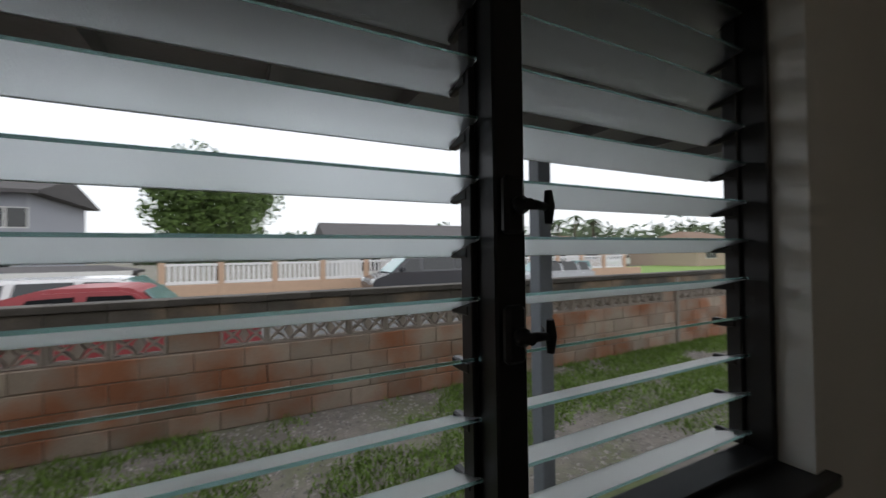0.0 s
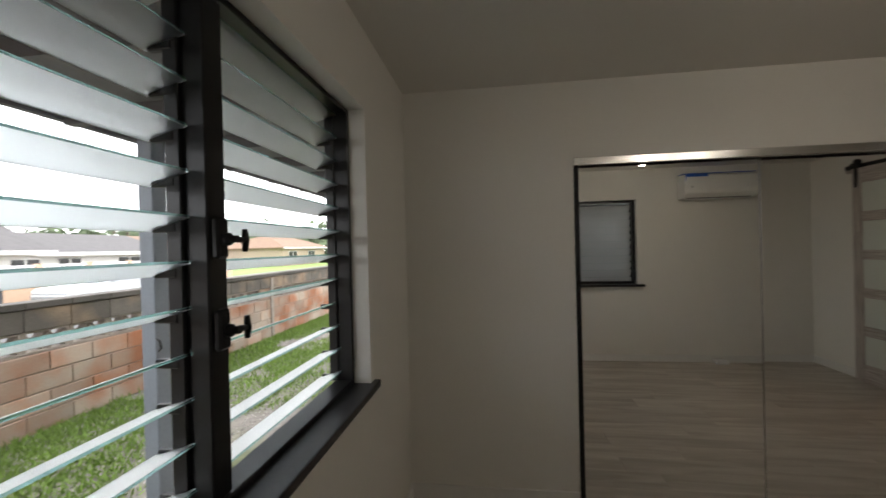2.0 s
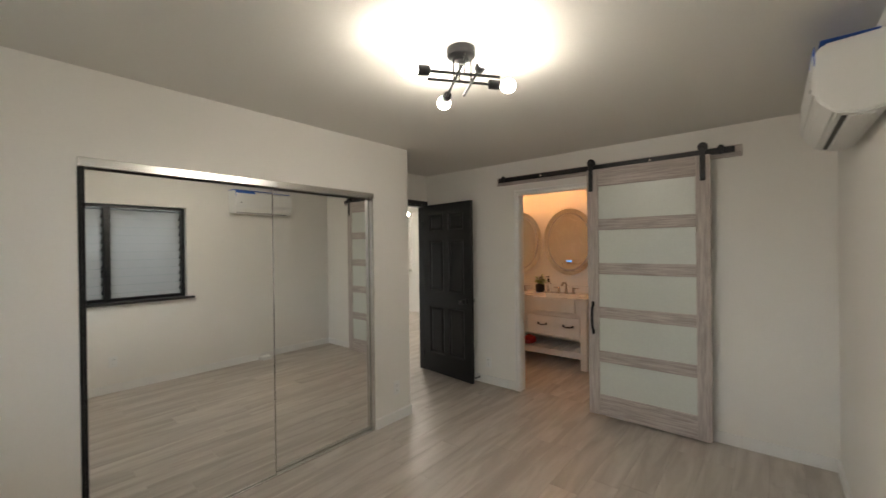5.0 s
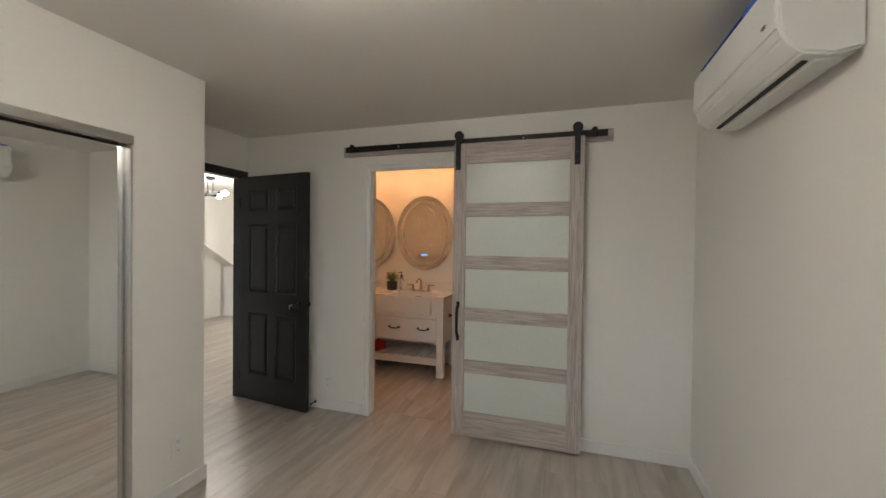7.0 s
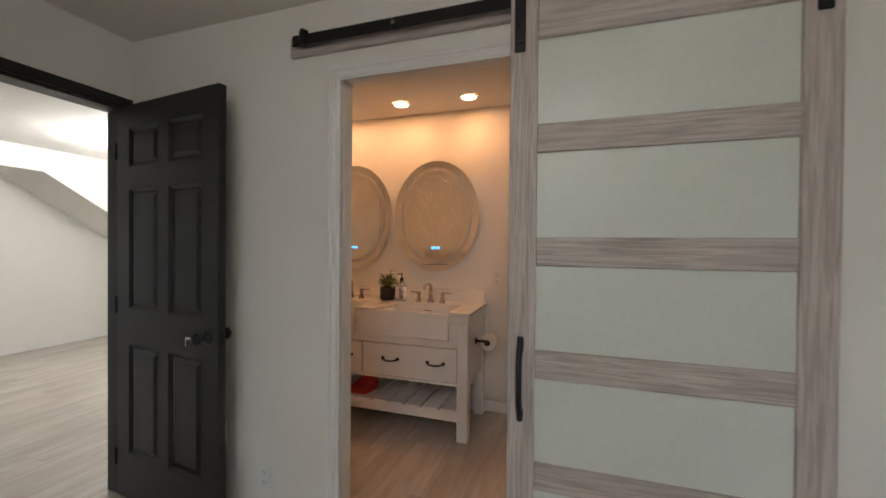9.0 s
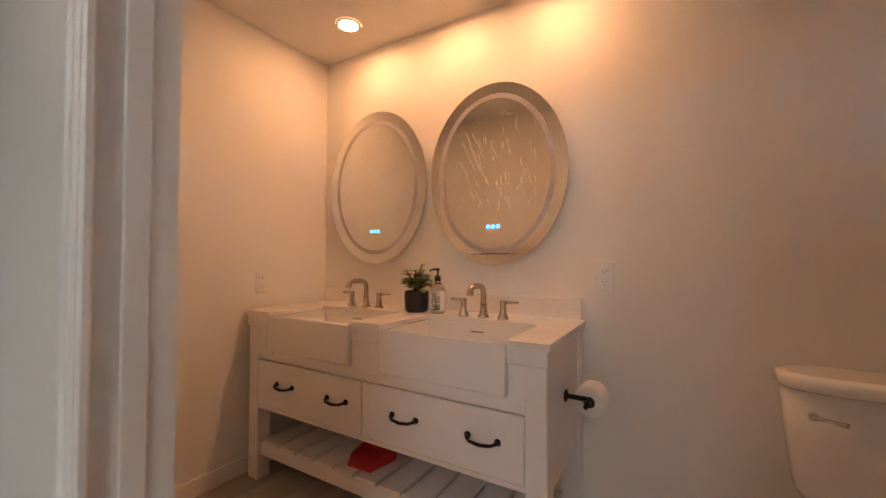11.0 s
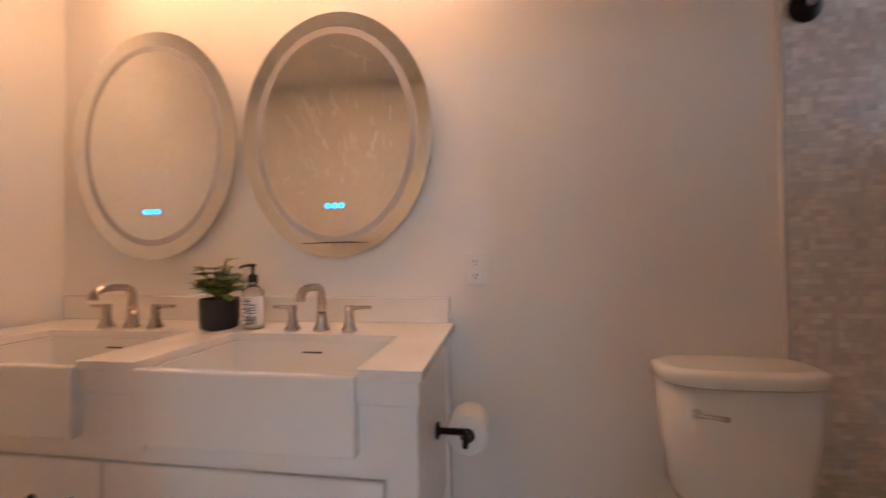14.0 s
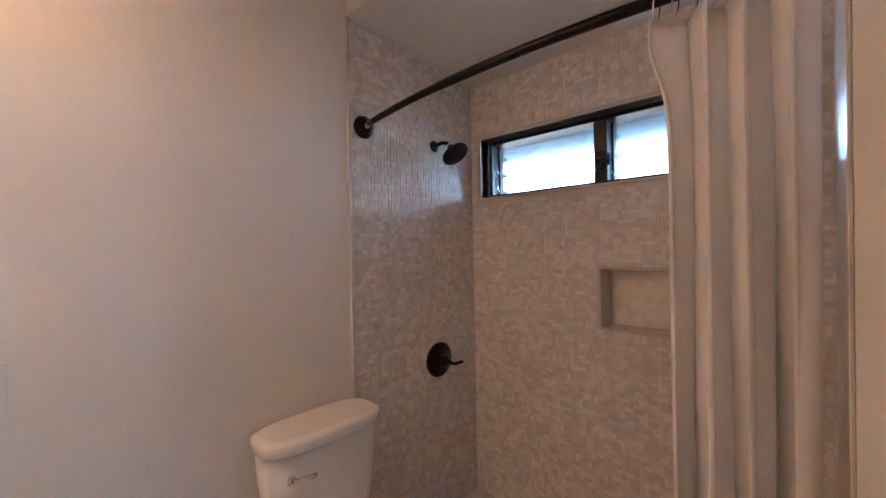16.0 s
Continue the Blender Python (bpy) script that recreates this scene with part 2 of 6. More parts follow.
def slab(bm, outline, depth):
    """A plate from an outline of points, thickened along depth (a vector)."""
    d = Vector(depth)
    a = [bm.verts.new(Vector(p)) for p in outline]
    b = [bm.verts.new(Vector(p) + d) for p in outline]
    bm.faces.new(a)
    bm.faces.new(list(reversed(b)))
    n = len(a)
    for i in range(n):
        bm.faces.new((a[i], b[i], b[(i + 1) % n], a[(i + 1) % n]))
    bmesh.ops.recalc_face_normals(bm, faces=bm.faces)
    return bm


def mesh_of(name, bm, mat):
    bmesh.ops.recalc_face_normals(bm, faces=bm.faces)
    me = bpy.data.meshes.new(name)
    bm.to_mesh(me)
    bm.free()
    for m in (mat if isinstance(mat, (list, tuple)) else (mat,)):
        me.materials.append(m)
    return me


def part(name, bm, mat, parent=None, label=""):
    ob = new(name, mesh_of(name, bm, mat))
    if parent is not None:
        ob.parent = parent
    return tagged(ob, label) if label else ob


def boxpart(name, dims, mat, parent=None, bevel=0.0, label="", seg=1):
    return part(name, box(bmesh.new(), *dims, bevel, seg), mat, parent, label)


def thing(name, at, label, category, group="", kind=""):
    ob = new(name)
    ob.matrix_basis = at if isinstance(at, Matrix) else pose(*at)
    ob.empty_display_size = 0.05
    return tagged(ob, label, category, group, kind)


def structure(name, bm, mat, label):
    return tagged(part(name, bm, mat), label, name.split("_")[0], kind="structure")


def wall_y(bm, y0, y1, x0, x1, z0, z1, holes=()):
    """A wall that runs along x, with holes (x0, x1, z0, z1), in height order side by side."""
    cur = x0
    for a, b, c, d in sorted(holes):
        if a > cur:
            box(bm, cur, a, y0, y1, z0, z1)
        if c > z0:
            box(bm, a, b, y0, y1, z0, c)
        if d < z1:
            box(bm, a, b, y0, y1, d, z1)
        cur = b
    if cur < x1:
        box(bm, cur, x1, y0, y1, z0, z1)
    return bm


def wall_x(bm, x0, x1, y0, y1, z0, z1, holes=()):
    cur = y0
    for a, b, c, d in sorted(holes):
        if a > cur:
            box(bm, x0, x1, cur, a, z0, z1)
        if c > z0:
            box(bm, x0, x1, a, b, z0, c)
        if d < z1:
            box(bm, x0, x1, a, b, d, z1)
        cur = b
    if cur < y1:
        box(bm, x0, x1, cur, y1, z0, z1)
    return bm


# ---- plan ----
H = 2.416                      # bedroom ceiling
XW, XC = -1.0, 1.885           # air conditioner wall, closet wall
YN, YS = 0.335, -3.985          # window wall, bathroom wall
XE = 2.655                     # entry wall in the nook
YK = -2.87                     # end of the closet block
WT = 0.11
WX0, WX1, WZ0, WZ1 = -0.407, 1.172, 0.93, 2.078     # louvre window opening
DX0, DX1, DZ = 0.47, 1.392, 2.088                  # bathroom doorway
EY0, EY1, EZ = -3.95, -3.165, 2.05                  # entry doorway
BY1, BY0 = YS - WT, -5.61      # bathroom
BX0, BX1, BH = -0.80, 2.70, 2.45
SX = -0.03                     # where the shower begins
OX1, OY0, OY1 = 6.7, -7.0, 0.36  # room beyond
AW = (-1.97, -0.50, 0.97, 2.04)  # window in the air conditioner wall

structure("wall_north", wall_y(bmesh.new(), YN, YN + 0.16, XW - WT, 2.9, -0.2, H + 0.1, [(WX0, WX1, WZ0, WZ1)]), M_WALL,
          "warm white painted wall around the louvre window")
structure("wall_west", wall_x(bmesh.new(), XW - WT, XW, YS - WT, YN, -0.2, H + 0.1, [(AW[0], AW[1], AW[2], AW[3])]), M_WALL,
          "warm white painted bedroom wall behind the air conditioner")
structure("wall_south", wall_y(bmesh.new(), YS - WT, YS, XW, XE + WT, 0, H + 0.1, [(DX0, DX1, 0, DZ)]), M_WALL,
          "warm white painted wall with the bathroom doorway")
CB = (-2.445, -0.655, 0.0, 1.968)
structure("wall_closet", wall_x(bmesh.new(), XC, XC + 0.11, YK, YN, 0, H + 0.1, [CB]), M_WALL,
          "warm white painted wall with the mirrored closet opening")
bm = bmesh.new()
box(bm, XC + 0.11, XE + WT, YK, YK + 0.1, 0, H + 0.1)
structure("wall_nook", bm, M_WALL, "warm white painted side of the closet block")
structure("wall_entry", wall_x(bmesh.new(), XE, XE + WT, YS, YK, 0, H + 0.1, [(EY0, EY1, 0, EZ)]), M_WALL,
          "warm white painted wall with the entry doorway")
structure("wall_closet_back", wall_x(bmesh.new(), XE, XE + WT, YK, YN, 0, H + 0.1), M_WALL, "plain wall behind the closet")
bm = bmesh.new()
box(bm, XW - WT, XE + WT, YS - WT, YN + 0.16, H, H + 0.08)
structure("ceiling", bm, M_CEIL, "flat warm white bedroom ceiling")
# bathroom shell
structure("wall_bath_south", wall_y(bmesh.new(), BY0 - 0.12, BY0, BX0 - 0.12, BX1 + 0.12, -0.1, BH + 0.2), M_WALL, "white painted bathroom wall behind the vanity")
structure("wall_bath_east", wall_x(bmesh.new(), BX1, BX1 + 0.12, BY0, BY1, -0.1, BH + 0.2), M_WALL, "white painted bathroom end wall")
SW = (-5.53, -4.31, 1.642, 1.950)   # shower window: y0, y1, z0, z1
NI = (-4.892, -4.48, 1.032, 1.277)    # niche
structure("wall_bath_west", wall_x(bmesh.new(), BX0 - 0.16, BX0 - 0.11, BY0, BY1, -0.1, BH + 0.2, [SW]), M_WALL, "outer wall behind the shower tiles")
bm = bmesh.new()
box(bm, SX + 0.0, BX1 + 0.12, BY0 - 0.12, BY1, BH, BH + 0.08)
structure("ceiling_bath", bm, M_CEIL, "flat white bathroom ceiling")
bm = bmesh.new()
slab(bm, [(BX0 - 0.16, BY0 - 0.1, 2.23), (SX, BY0 - 0.1, 2.335), (SX, BY0 - 0.1, BH + 0.08), (BX0 - 0.16, BY0 - 0.1, BH + 0.08)], (0, BY1 - BY0 + 0.1, 0))
structure("ceiling_shower", bm, M_CEIL, "dropped ceiling over the shower")
bm = bmesh.new()
box(bm, BX0 - 0.1, SX + 0.02, BY1 - 0.085, BY1, 0, 2.5)
structure("wall_shower_wing", bm, M_WALL, "furred wall beside the shower curtain")

# ---- bedroom: doors, trim, closet ----
def trim_run(name, pts_boxes, label):
    bm = bmesh.new()
    for b in pts_boxes:
        box(bm, *b, 0.004)
    return structure(name, bm, M_TRIM, label)


bh, bt = 0.09, 0.013
trim_run("baseboard_west", [(XW, XW + bt, YS + bt, YN, 0, bh)], "white painted baseboard")
trim_run("baseboard_south", [(XW, DX0 - 0.09, YS, YS + bt, 0, bh), (DX1 + 0.03, XE - 0.01, YS, YS + bt, 0, bh)], "white painted baseboard")
trim_run("baseboard_closet", [(XC - bt, XC, CB[1] + 0.02, YN, 0, bh), (XC - bt, XC, YK - bt, CB[0] - 0.02, 0, bh), (XC, XE, YK - bt, YK, 0, bh)], "white painted baseboard")
trim_run("baseboard_north", [(XW + bt, XC - bt, YN - bt, YN, 0, bh)], "white painted baseboard")


def casing(name, x0, x1, top, y, face, mat, label, w=0.060):
    """Stepped casing round a doorway in a wall along x; face is the way it sticks out."""
    bm = bmesh.new()
    y0, y1 = sorted((y, y + face * 0.014))
    y2, y3 = sorted((y, y + face * 0.020))
    for a, b, c, d in ((x0 - w, x0, 0, top + w), (x1, x1 + w, 0, top + w), (x0, x1, top, top + w)):
        box(bm, a, b, y0, y1, c, d, 0.003)
    for a, b, c, d in ((x0 - w, x0 - w + 0.02, 0, top + w), (x1 + w - 0.02, x1 + w, 0, top + w), (x0 - w + 0.02, x1 + w - 0.02, top + w - 0.02, top + w)):
        box(bm, a, b, y2, y3, c, d, 0.004)
    for a, b, c, d in ((x0 - 0.026, x0 - 0.008, 0, top + 0.026), (x1 + 0.008, x1 + 0.026, 0, top + 0.026), (x0 - 0.008, x1 + 0.008, top + 0.008, top + 0.026)):
        box(bm, a, b, y2, y3, c, d, 0.004)
    return structure(name, bm, mat, label)


casing("trim_bath_door", DX0 + 0.02, DX1 - 0.036, DZ - 0.038, YS, 1, M_TRIM, "white stepped casing round the bathroom doorway")
bm = bmesh.new()
box(bm, DX0 - 0.001, DX0 + 0.016, BY1, YS, 0, DZ)
box(bm, DX1 - 0.022, DX1 + 0.001, BY1, YS, 0, DZ)
box(bm, DX0 + 0.016, DX1 - 0.016, BY1, YS, DZ - 0.016, DZ + 0.001)
box(bm, DX1 - 0.028, DX1 - 0.022, BY1 + 0.04, BY1 + 0.075, 0, DZ - 0.016, 0.002)
structure("trim_bath_jamb", bm, M_TRIM, "white painted door jamb of the bathroom")
bm = bmesh.new()
for a, b, c, d in ((EY0 - 0.03, EY0, 0, EZ + 0.05), (EY1, EY1 + 0.05, 0, EZ + 0.05), (EY0, EY1, EZ, EZ + 0.05)):
    box(bm, XE - 0.014, XE, a, b, c, d, 0.003)
box(bm, XE, XE + WT, EY0 - 0.001, EY0 + 0.018, 0, EZ)
box(bm, XE, XE + WT, EY1 - 0.018, EY1 + 0.001, 0, EZ)
box(bm, XE, XE + WT, EY0 + 0.018, EY1 - 0.018, EZ - 0.018, EZ + 0.001)
structure("trim_entry_door", bm, M_BLACKDOOR, "black painted frame of the entry doorway")


def six_panel_door():
    w, h, t = 0.802, 2.03, 0.036
    d = thing("door_1", (2.668, -3.935, 0.012), "black painted six-panel door standing open against the wall", "door", kind="structure")
    ang = math.degrees(math.atan2(-3.842 + 3.935, 1.866 - 2.668))
    d.matrix_basis = pose(2.668, -3.935, 0.012, 0, 0, ang)
    xs = [(0.112, 0.360), (0.442, 0.690)]
    zs = [(0.235, 0.80), (0.985, 1.60), (1.712, 1.912)]
    bm = bmesh.new()
    cx = [0, xs[0][0], xs[0][1], xs[1][0], xs[1][1], w]
    cz = [0, zs[0][0], zs[0][1], zs[1][0], zs[1][1], zs[2][0], zs[2][1], h]
    for i in range(5):
        for j in range(7):
            if i % 2 == 1 and j % 2 == 1:
                continue
            box(bm, cx[i], cx[i + 1], -t / 2, t / 2, cz[j], cz[j + 1])
    bmesh.ops.remove_doubles(bm, verts=bm.verts, dist=1e-5)
    part("door_leaf", bm, M_BLACKDOOR, d)
    for a, b in xs:
        for c, e in zs:
            bm = bmesh.new()
            box(bm, a, b, -0.006, 0.006, c, e)
            for s in (-1, 1):
                o = [(a, c), (b, c), (b, e), (a, e)]
                k = 0.016
                q = 0.034
                lev = [(0, s * t / 2), (0.004, s * (t / 2 - 0.003)), (k, s * 0.006), (k + 0.008, s * 0.006), (q + 0.010, s * 0.0145)]
                rings = []
                for ins, yy in lev:
                    rings.append([bm.verts.new((a + ins, yy, c + ins)), bm.verts.new((b - ins, yy, c + ins)), bm.verts.new((b - ins, yy, e - ins)), bm.verts.new((a + ins, yy, e - ins))])
                for r0, r1 in zip(rings, rings[1:]):
                    for n in range(4):
                        bm.faces.new((r0[n], r0[(n + 1) % 4], r1[(n + 1) % 4], r1[n]))
                bm.faces.new(rings[-1])
            part("panel", bm, M_BLACKDOOR, d)
    for s in (-1, 1):
        bm = bmesh.new()
        turned(bm, [(0.032, 0), (0.033, 0.004), (0.028, 0.010), (0.013, 0.014), (0.012, 0.035), (0.020, 0.040), (0.027, 0.050), (0.027, 0.060), (0.018, 0.068), (0.004, 0.070)],
               (w - 0.07, s * t / 2, 0.905), (0, s, 0), 20)
        k = part("door_knob", bm, M_BLACK, d, "black metal door knob")
    bm = bmesh.new()
    box(bm, w - 0.125, w - 0.07, -t / 2 - 0.068, -t / 2 - 0.058, 0.902, 0.914, 0.003)
    box(bm, w - 0.128, w - 0.121, -t / 2 - 0.066, -t / 2 - 0.060, 0.870, 0.906, 0.002)
    part("key", bm, M_CHROME, d, "key hanging in the knob")
    bm = bmesh.new()
    box(bm, w, w + 0.002, -0.012, 0.012, 0.87, 0.94)
    part("latch_plate", bm, M_BLACK, d)
    for z in (0.2, 1.0, 1.8):
        bm = bmesh.new()
        rod(bm, (0, -t / 2 - 0.004, z - 0.045), (0, -t / 2 - 0.004, z + 0.045), 0.007)
        part("hinge", bm, M_BLACK, d)
    return d


six_panel_door()
bm = bmesh.new()
turned(bm, [(0.012, 0), (0.012, 0.004), (0.005, 0.006), (0.005, 0.06), (0.009, 0.062), (0.009, 0.072)], (1.88, YS + bt, 0.055), (0, 1, 0), 12)
tagged(part("door_stop", bm, M_BLACK), "black baseboard door stop behind the open door", "door stop")


def barn_door():
    x0, x1, z0, z1, y0, y1 = -0.313, 0.608, 0.022, 2.20, -3.905, -3.87
    d = thing("barn_door", ((x0 + x1) / 2, (y0 + y1) / 2, z0), "greywashed wooden sliding barn door with five frosted glass panes", "door")
    ox, oy, oz = (x0 + x1) / 2, (y0 + y1) / 2, z0
    X0, X1, Y0, Y1, Z1 = x0 - ox, x1 - ox, y0 - oy, y1 - oy, z1 - oz
    st = 0.094
    boxpart("stile", (X0, X0 + st, Y0, Y1, 0, Z1), M_BARN_V, d, 0.003)
    boxpart("stile", (X1 - st, X1, Y0, Y1, 0, Z1), M_BARN_V, d, 0.003)
    panes = [(0.205 + 0.3878 * i - oz, 0.205 + 0.3878 * i + 0.290 - oz) for i in range(5)]
    lo = 0
    for a, b in panes + [(Z1, Z1)]:
        boxpart("cross_rail", (X0 + st, X1 - st, Y0 + 0.003, Y1 - 0.003, lo, a), M_BARN_H, d, 0.003)
        lo = b
    for a, b in panes:
        boxpart("pane", (X0 + st - 0.004, X1 - st + 0.004, -0.004, 0.004, a - 0.004, b + 0.004), M_FROST, d, label="frosted glass pane")
    # hangers
    for xc in (0.574, -0.266):
        u = xc - ox
        bm = bmesh.new()
        box(bm, u - 0.019, u + 0.019, Y1, Y1 + 0.006, 2.005 - oz, 2.262 - oz, 0.002)
        hg = part("hanger_strap", bm, M_BLACK, d, "flat black steel hanger strap")
        bm = bmesh.new()
        turned(bm, [(0.034, 0), (0.034, 0.006), (0.027, 0.008), (0.027, 0.018), (0.034, 0.020), (0.034, 0.024)], (u, Y1 - 0.026, 2.262 - oz), (0, 1, 0), 28)
        part("roller_wheel", bm, M_BLACK, d)
        for z in (2.035, 2.10, 2.262):
            bm = bmesh.new()
            turned(bm, [(0.010, 0), (0.010, 0.005), (0.006, 0.008)], (u, Y1 + 0.006, z - oz), (0, 1, 0), 6)
            part("bolt", bm, M_BLACK, hg)
    # pull handle
    u = 0.563 - ox
    bm = bmesh.new()
    tube(bm, [(u, Y1 + 0.002, 0.735 - oz), (u, Y1 + 0.003, 0.765 - oz), (u, Y1 + 0.03, 0.790 - oz), (u, Y1 + 0.04, 0.82 - oz), (u, Y1 + 0.04, 0.94 - oz),
              (u, Y1 + 0.03, 0.97 - oz), (u, Y1 + 0.003, 0.995 - oz), (u, Y1 + 0.002, 1.025 - oz)], [0.014, 0.016, 0.014, 0.013, 0.013, 0.014, 0.016, 0.014], 10, 0.8)
    part("pull_handle", bm, M_BLACK, d, "black forged pull handle")
    return d


barn_door()
bt_ = thing("barn_door_track", (0.555, YS, 2.218), "black steel barn door track on a greywashed backing board", "door track")
boxpart("backing_board", (-1.055, 1.055, 0.001, 0.022, -0.043, 0.043), M_BARN_H, bt_, 0.002)
boxpart("track_bar", (-1.015, 1.015, 0.052, 0.060, -0.016, 0.030), M_BLACK, bt_, 0.002)
for u in (-0.95, -0.45, 0.05, 0.53, 0.97):
    bm = bmesh.new()
    rod(bm, (u, 0.022, 0.007), (u, 0.052, 0.007), 0.011)
    turned(bm, [(0.011, 0), (0.011, 0.005), (0.007, 0.008)], (u, 0.060, 0.007), (0, 1, 0), 6)
    part("spacer_bolt", bm, M_NICKEL if abs(u) < 0.6 else M_BLACK, bt_)
for u in (-0.93, 0.955):
    bm = bmesh.new()
    box(bm, u - 0.012, u + 0.012, 0.045, 0.075, -0.020, 0.048, 0.004)
    rod(bm, (u - 0.02, 0.06, 0.036), (u + 0.02, 0.06, 0.036), 0.008)
    part("end_stop", bm, M_BLACK, bt_)

# mirrored closet
cl = thing("closet_doors", (XC, (CB[0] + CB[1]) / 2, 0), "sliding closet doors of mirror glass in thin metal frames", "closet door")
hw = (CB[1] - CB[0]) / 2
boxpart("head_track", (-0.018, 0.075, -hw - 0.012, hw + 0.012, CB[3] - 0.035, CB[3] + 0.012), M_ALU, cl, 0.004)
boxpart("floor_track", (-0.004, 0.070, -hw, hw, 0.001, 0.012), M_ALU, cl, 0.002)
boxpart("end_channel", (-0.006, 0.07, hw - 0.002, hw + 0.012, 0, CB[3] - 0.035), M_BLACK, cl, 0.002)
boxpart("end_channel", (-0.006, 0.07, -hw - 0.012, -hw + 0.002, 0, CB[3] - 0.035), M_ALU, cl, 0.002)
for name, y0, y1, xo in (("mirror_door", -0.065, hw - 0.004, 0.010), ("mirror_door", -hw + 0.004, 0.055, 0.040)):
    bm = bmesh.new()
    box(bm, xo, xo + 0.005, y0 + 0.012, y1 - 0.012, 0.022, CB[3] - 0.045)
    md = part(name, bm, M_MIRROR, cl, "tall mirror glass panel")
    for a, b in ((y0, y0 + 0.012), (y1 - 0.012, y1)):
        front = (xo == 0.010) and b == y1
        middle = abs(a) < 0.1
        a, b = (a + 0.004, b - 0.004) if middle else (a, b)
        boxpart("edge_strip", (xo - (0.001 if middle else 0.004), xo + 0.012, a, b, 0.014, CB[3] - 0.036), M_BLACK if front else M_ALU, md, 0.001)
    boxpart("bottom_strip", (xo - 0.004, xo + 0.012, y0 + 0.012, y1 - 0.012, 0.013, 0.022), M_ALU, md, 0.001)


# ---- louvre window ----
def louvre_window(name, m, w, h, z_tip, pitch, count, tilt, label, bays, slat_mat, frame_mat=M_WINFRAME, reach=0.098, f=0.035):
    """Local: x along the wall, y outwards, z up; from 0,0,0 at the lower left corner of the opening."""
    wd = thing(name, m, label, "window", kind="structure")
    bm = bmesh.new()
    for b in ((0, f, 0.04, 0.115, 0, h), (w - f, w, 0.04, 0.115, 0, h), (f, w - f, 0.04, 0.115, 0, f), (f, w - f, 0.04, 0.115, h - f, h)):
        box(bm, *b, 0.003)
    part("window_frame", bm, frame_mat, wd)
    bw = (w - 2 * f - 0.06 * (bays - 1)) / bays
    x = f
    for k in range(bays):
        if k:
            bm = bmesh.new()
            box(bm, x, x + 0.06, 0.048, 0.14, f, h - f, 0.004)
            mu = part("mullion", bm, frame_mat, wd)
            for z in z_tip[1]:
                bm = bmesh.new()
                box(bm, x + 0.008, x + 0.045, 0.030, 0.049, z - 0.055, z + 0.035, 0.006)
                turned(bm, [(0.014, 0), (0.014, 0.012), (0.008, 0.016), (0.008, 0.03)], (x + 0.030, 0.030, z - 0.012), (0, -1, 0), 14)
                op = part("operator", bm, M_BLACK, mu, "black louvre operator")
                bm = bmesh.new()
                tube(bm, [(x + 0.030, 0.012, z - 0.012), (x + 0.05, 0.014, z - 0.012), (x + 0.075, 0.016, z - 0.014)], [0.008, 0.008, 0.006])
                tube(bm, [(x + 0.078, 0.016, z + 0.012), (x + 0.080, 0.016, z - 0.014), (x + 0.078, 0.016, z - 0.040)], [0.006, 0.009, 0.006])
                part("crank", bm, M_BLACK, mu)
            x += 0.06
        # clip rails and slats
        for s in (x, x + bw - 0.012):
            bm = bmesh.new()
            box(bm, s, s + 0.012, 0.10, 0.135, f, h - f, 0.002)
            for i in range(count):
                z = z_tip[0] + i * pitch
                if z < h - 0.02:
                    box(bm, s - 0.002, s + 0.014, 0.112, 0.170, z - 0.036, z - 0.016, 0.003)
            part("clip_rail", bm, frame_mat, wd)
        for i in range(count):
            z = z_tip[0] + i * pitch
            if z > h - 0.012:
                continue
            c, sn = math.cos(tilt), math.sin(tilt)
            bm = bmesh.new()
            t = 0.0055
            pts = [(0, 0), (reach, 0), (reach, -t), (0, -t)]
            pr = [(0.085 + a * c + b * sn, z - a * sn + b * c) for a, b in pts]
            slab(bm, [(x + 0.006, a, b) for a, b in pr], (bw - 0.012, 0, 0))
            for fc in bm.faces:
                if abs(fc.normal.x) < 0.5 and fc.calc_area() < bw * 0.01:
                    fc.material_index = 1
            sl = part("louvre", bm, [slat_mat, M_LOUVRE_EDGE], wd)
            sl.visible_shadow = False
        x += bw
    return wd


louvre_window("window_1", pose(WX0, YN + 0.03, WZ0, 0, 0, 0), WX1 - WX0, WZ1 - WZ0,
              (0.0625, (0.604, 0.404)), 0.0970, 13, radians(17), "black framed louvre window with open obscure glass slats", 2, M_LOUVRE, f=0.020)
bm = bmesh.new()
box(bm, WX0 - 0.06, WX1 + 0.055, YN - 0.028, YN + 0.11, WZ0 - 0.028, WZ0 + 0.002, 0.006, 2)
tagged(part("window_sill", bm, M_SILL), "dark painted sill under the louvre window", "sill", kind="structure")
# second window in the air conditioner wall
aw = louvre_window("window_2", pose(XW - 0.03, AW[0], AW[2], 0, 0, 90), AW[1] - AW[0], AW[3] - AW[2],
              (0.085, (0.35,)), 0.0925, 11, radians(70), "black framed louvre window with closed obscure glass slats", 2, M_LOUVRE_SHUT)
bm = bmesh.new()
box(bm, XW - 0.11, XW + 0.05, AW[0] - 0.07, AW[1] + 0.07, AW[2] - 0.026, AW[2] + 0.002, 0.006, 2)
tagged(part("window_sill", bm, M_SILL), "dark painted sill under the closed louvre window", "sill", kind="structure")

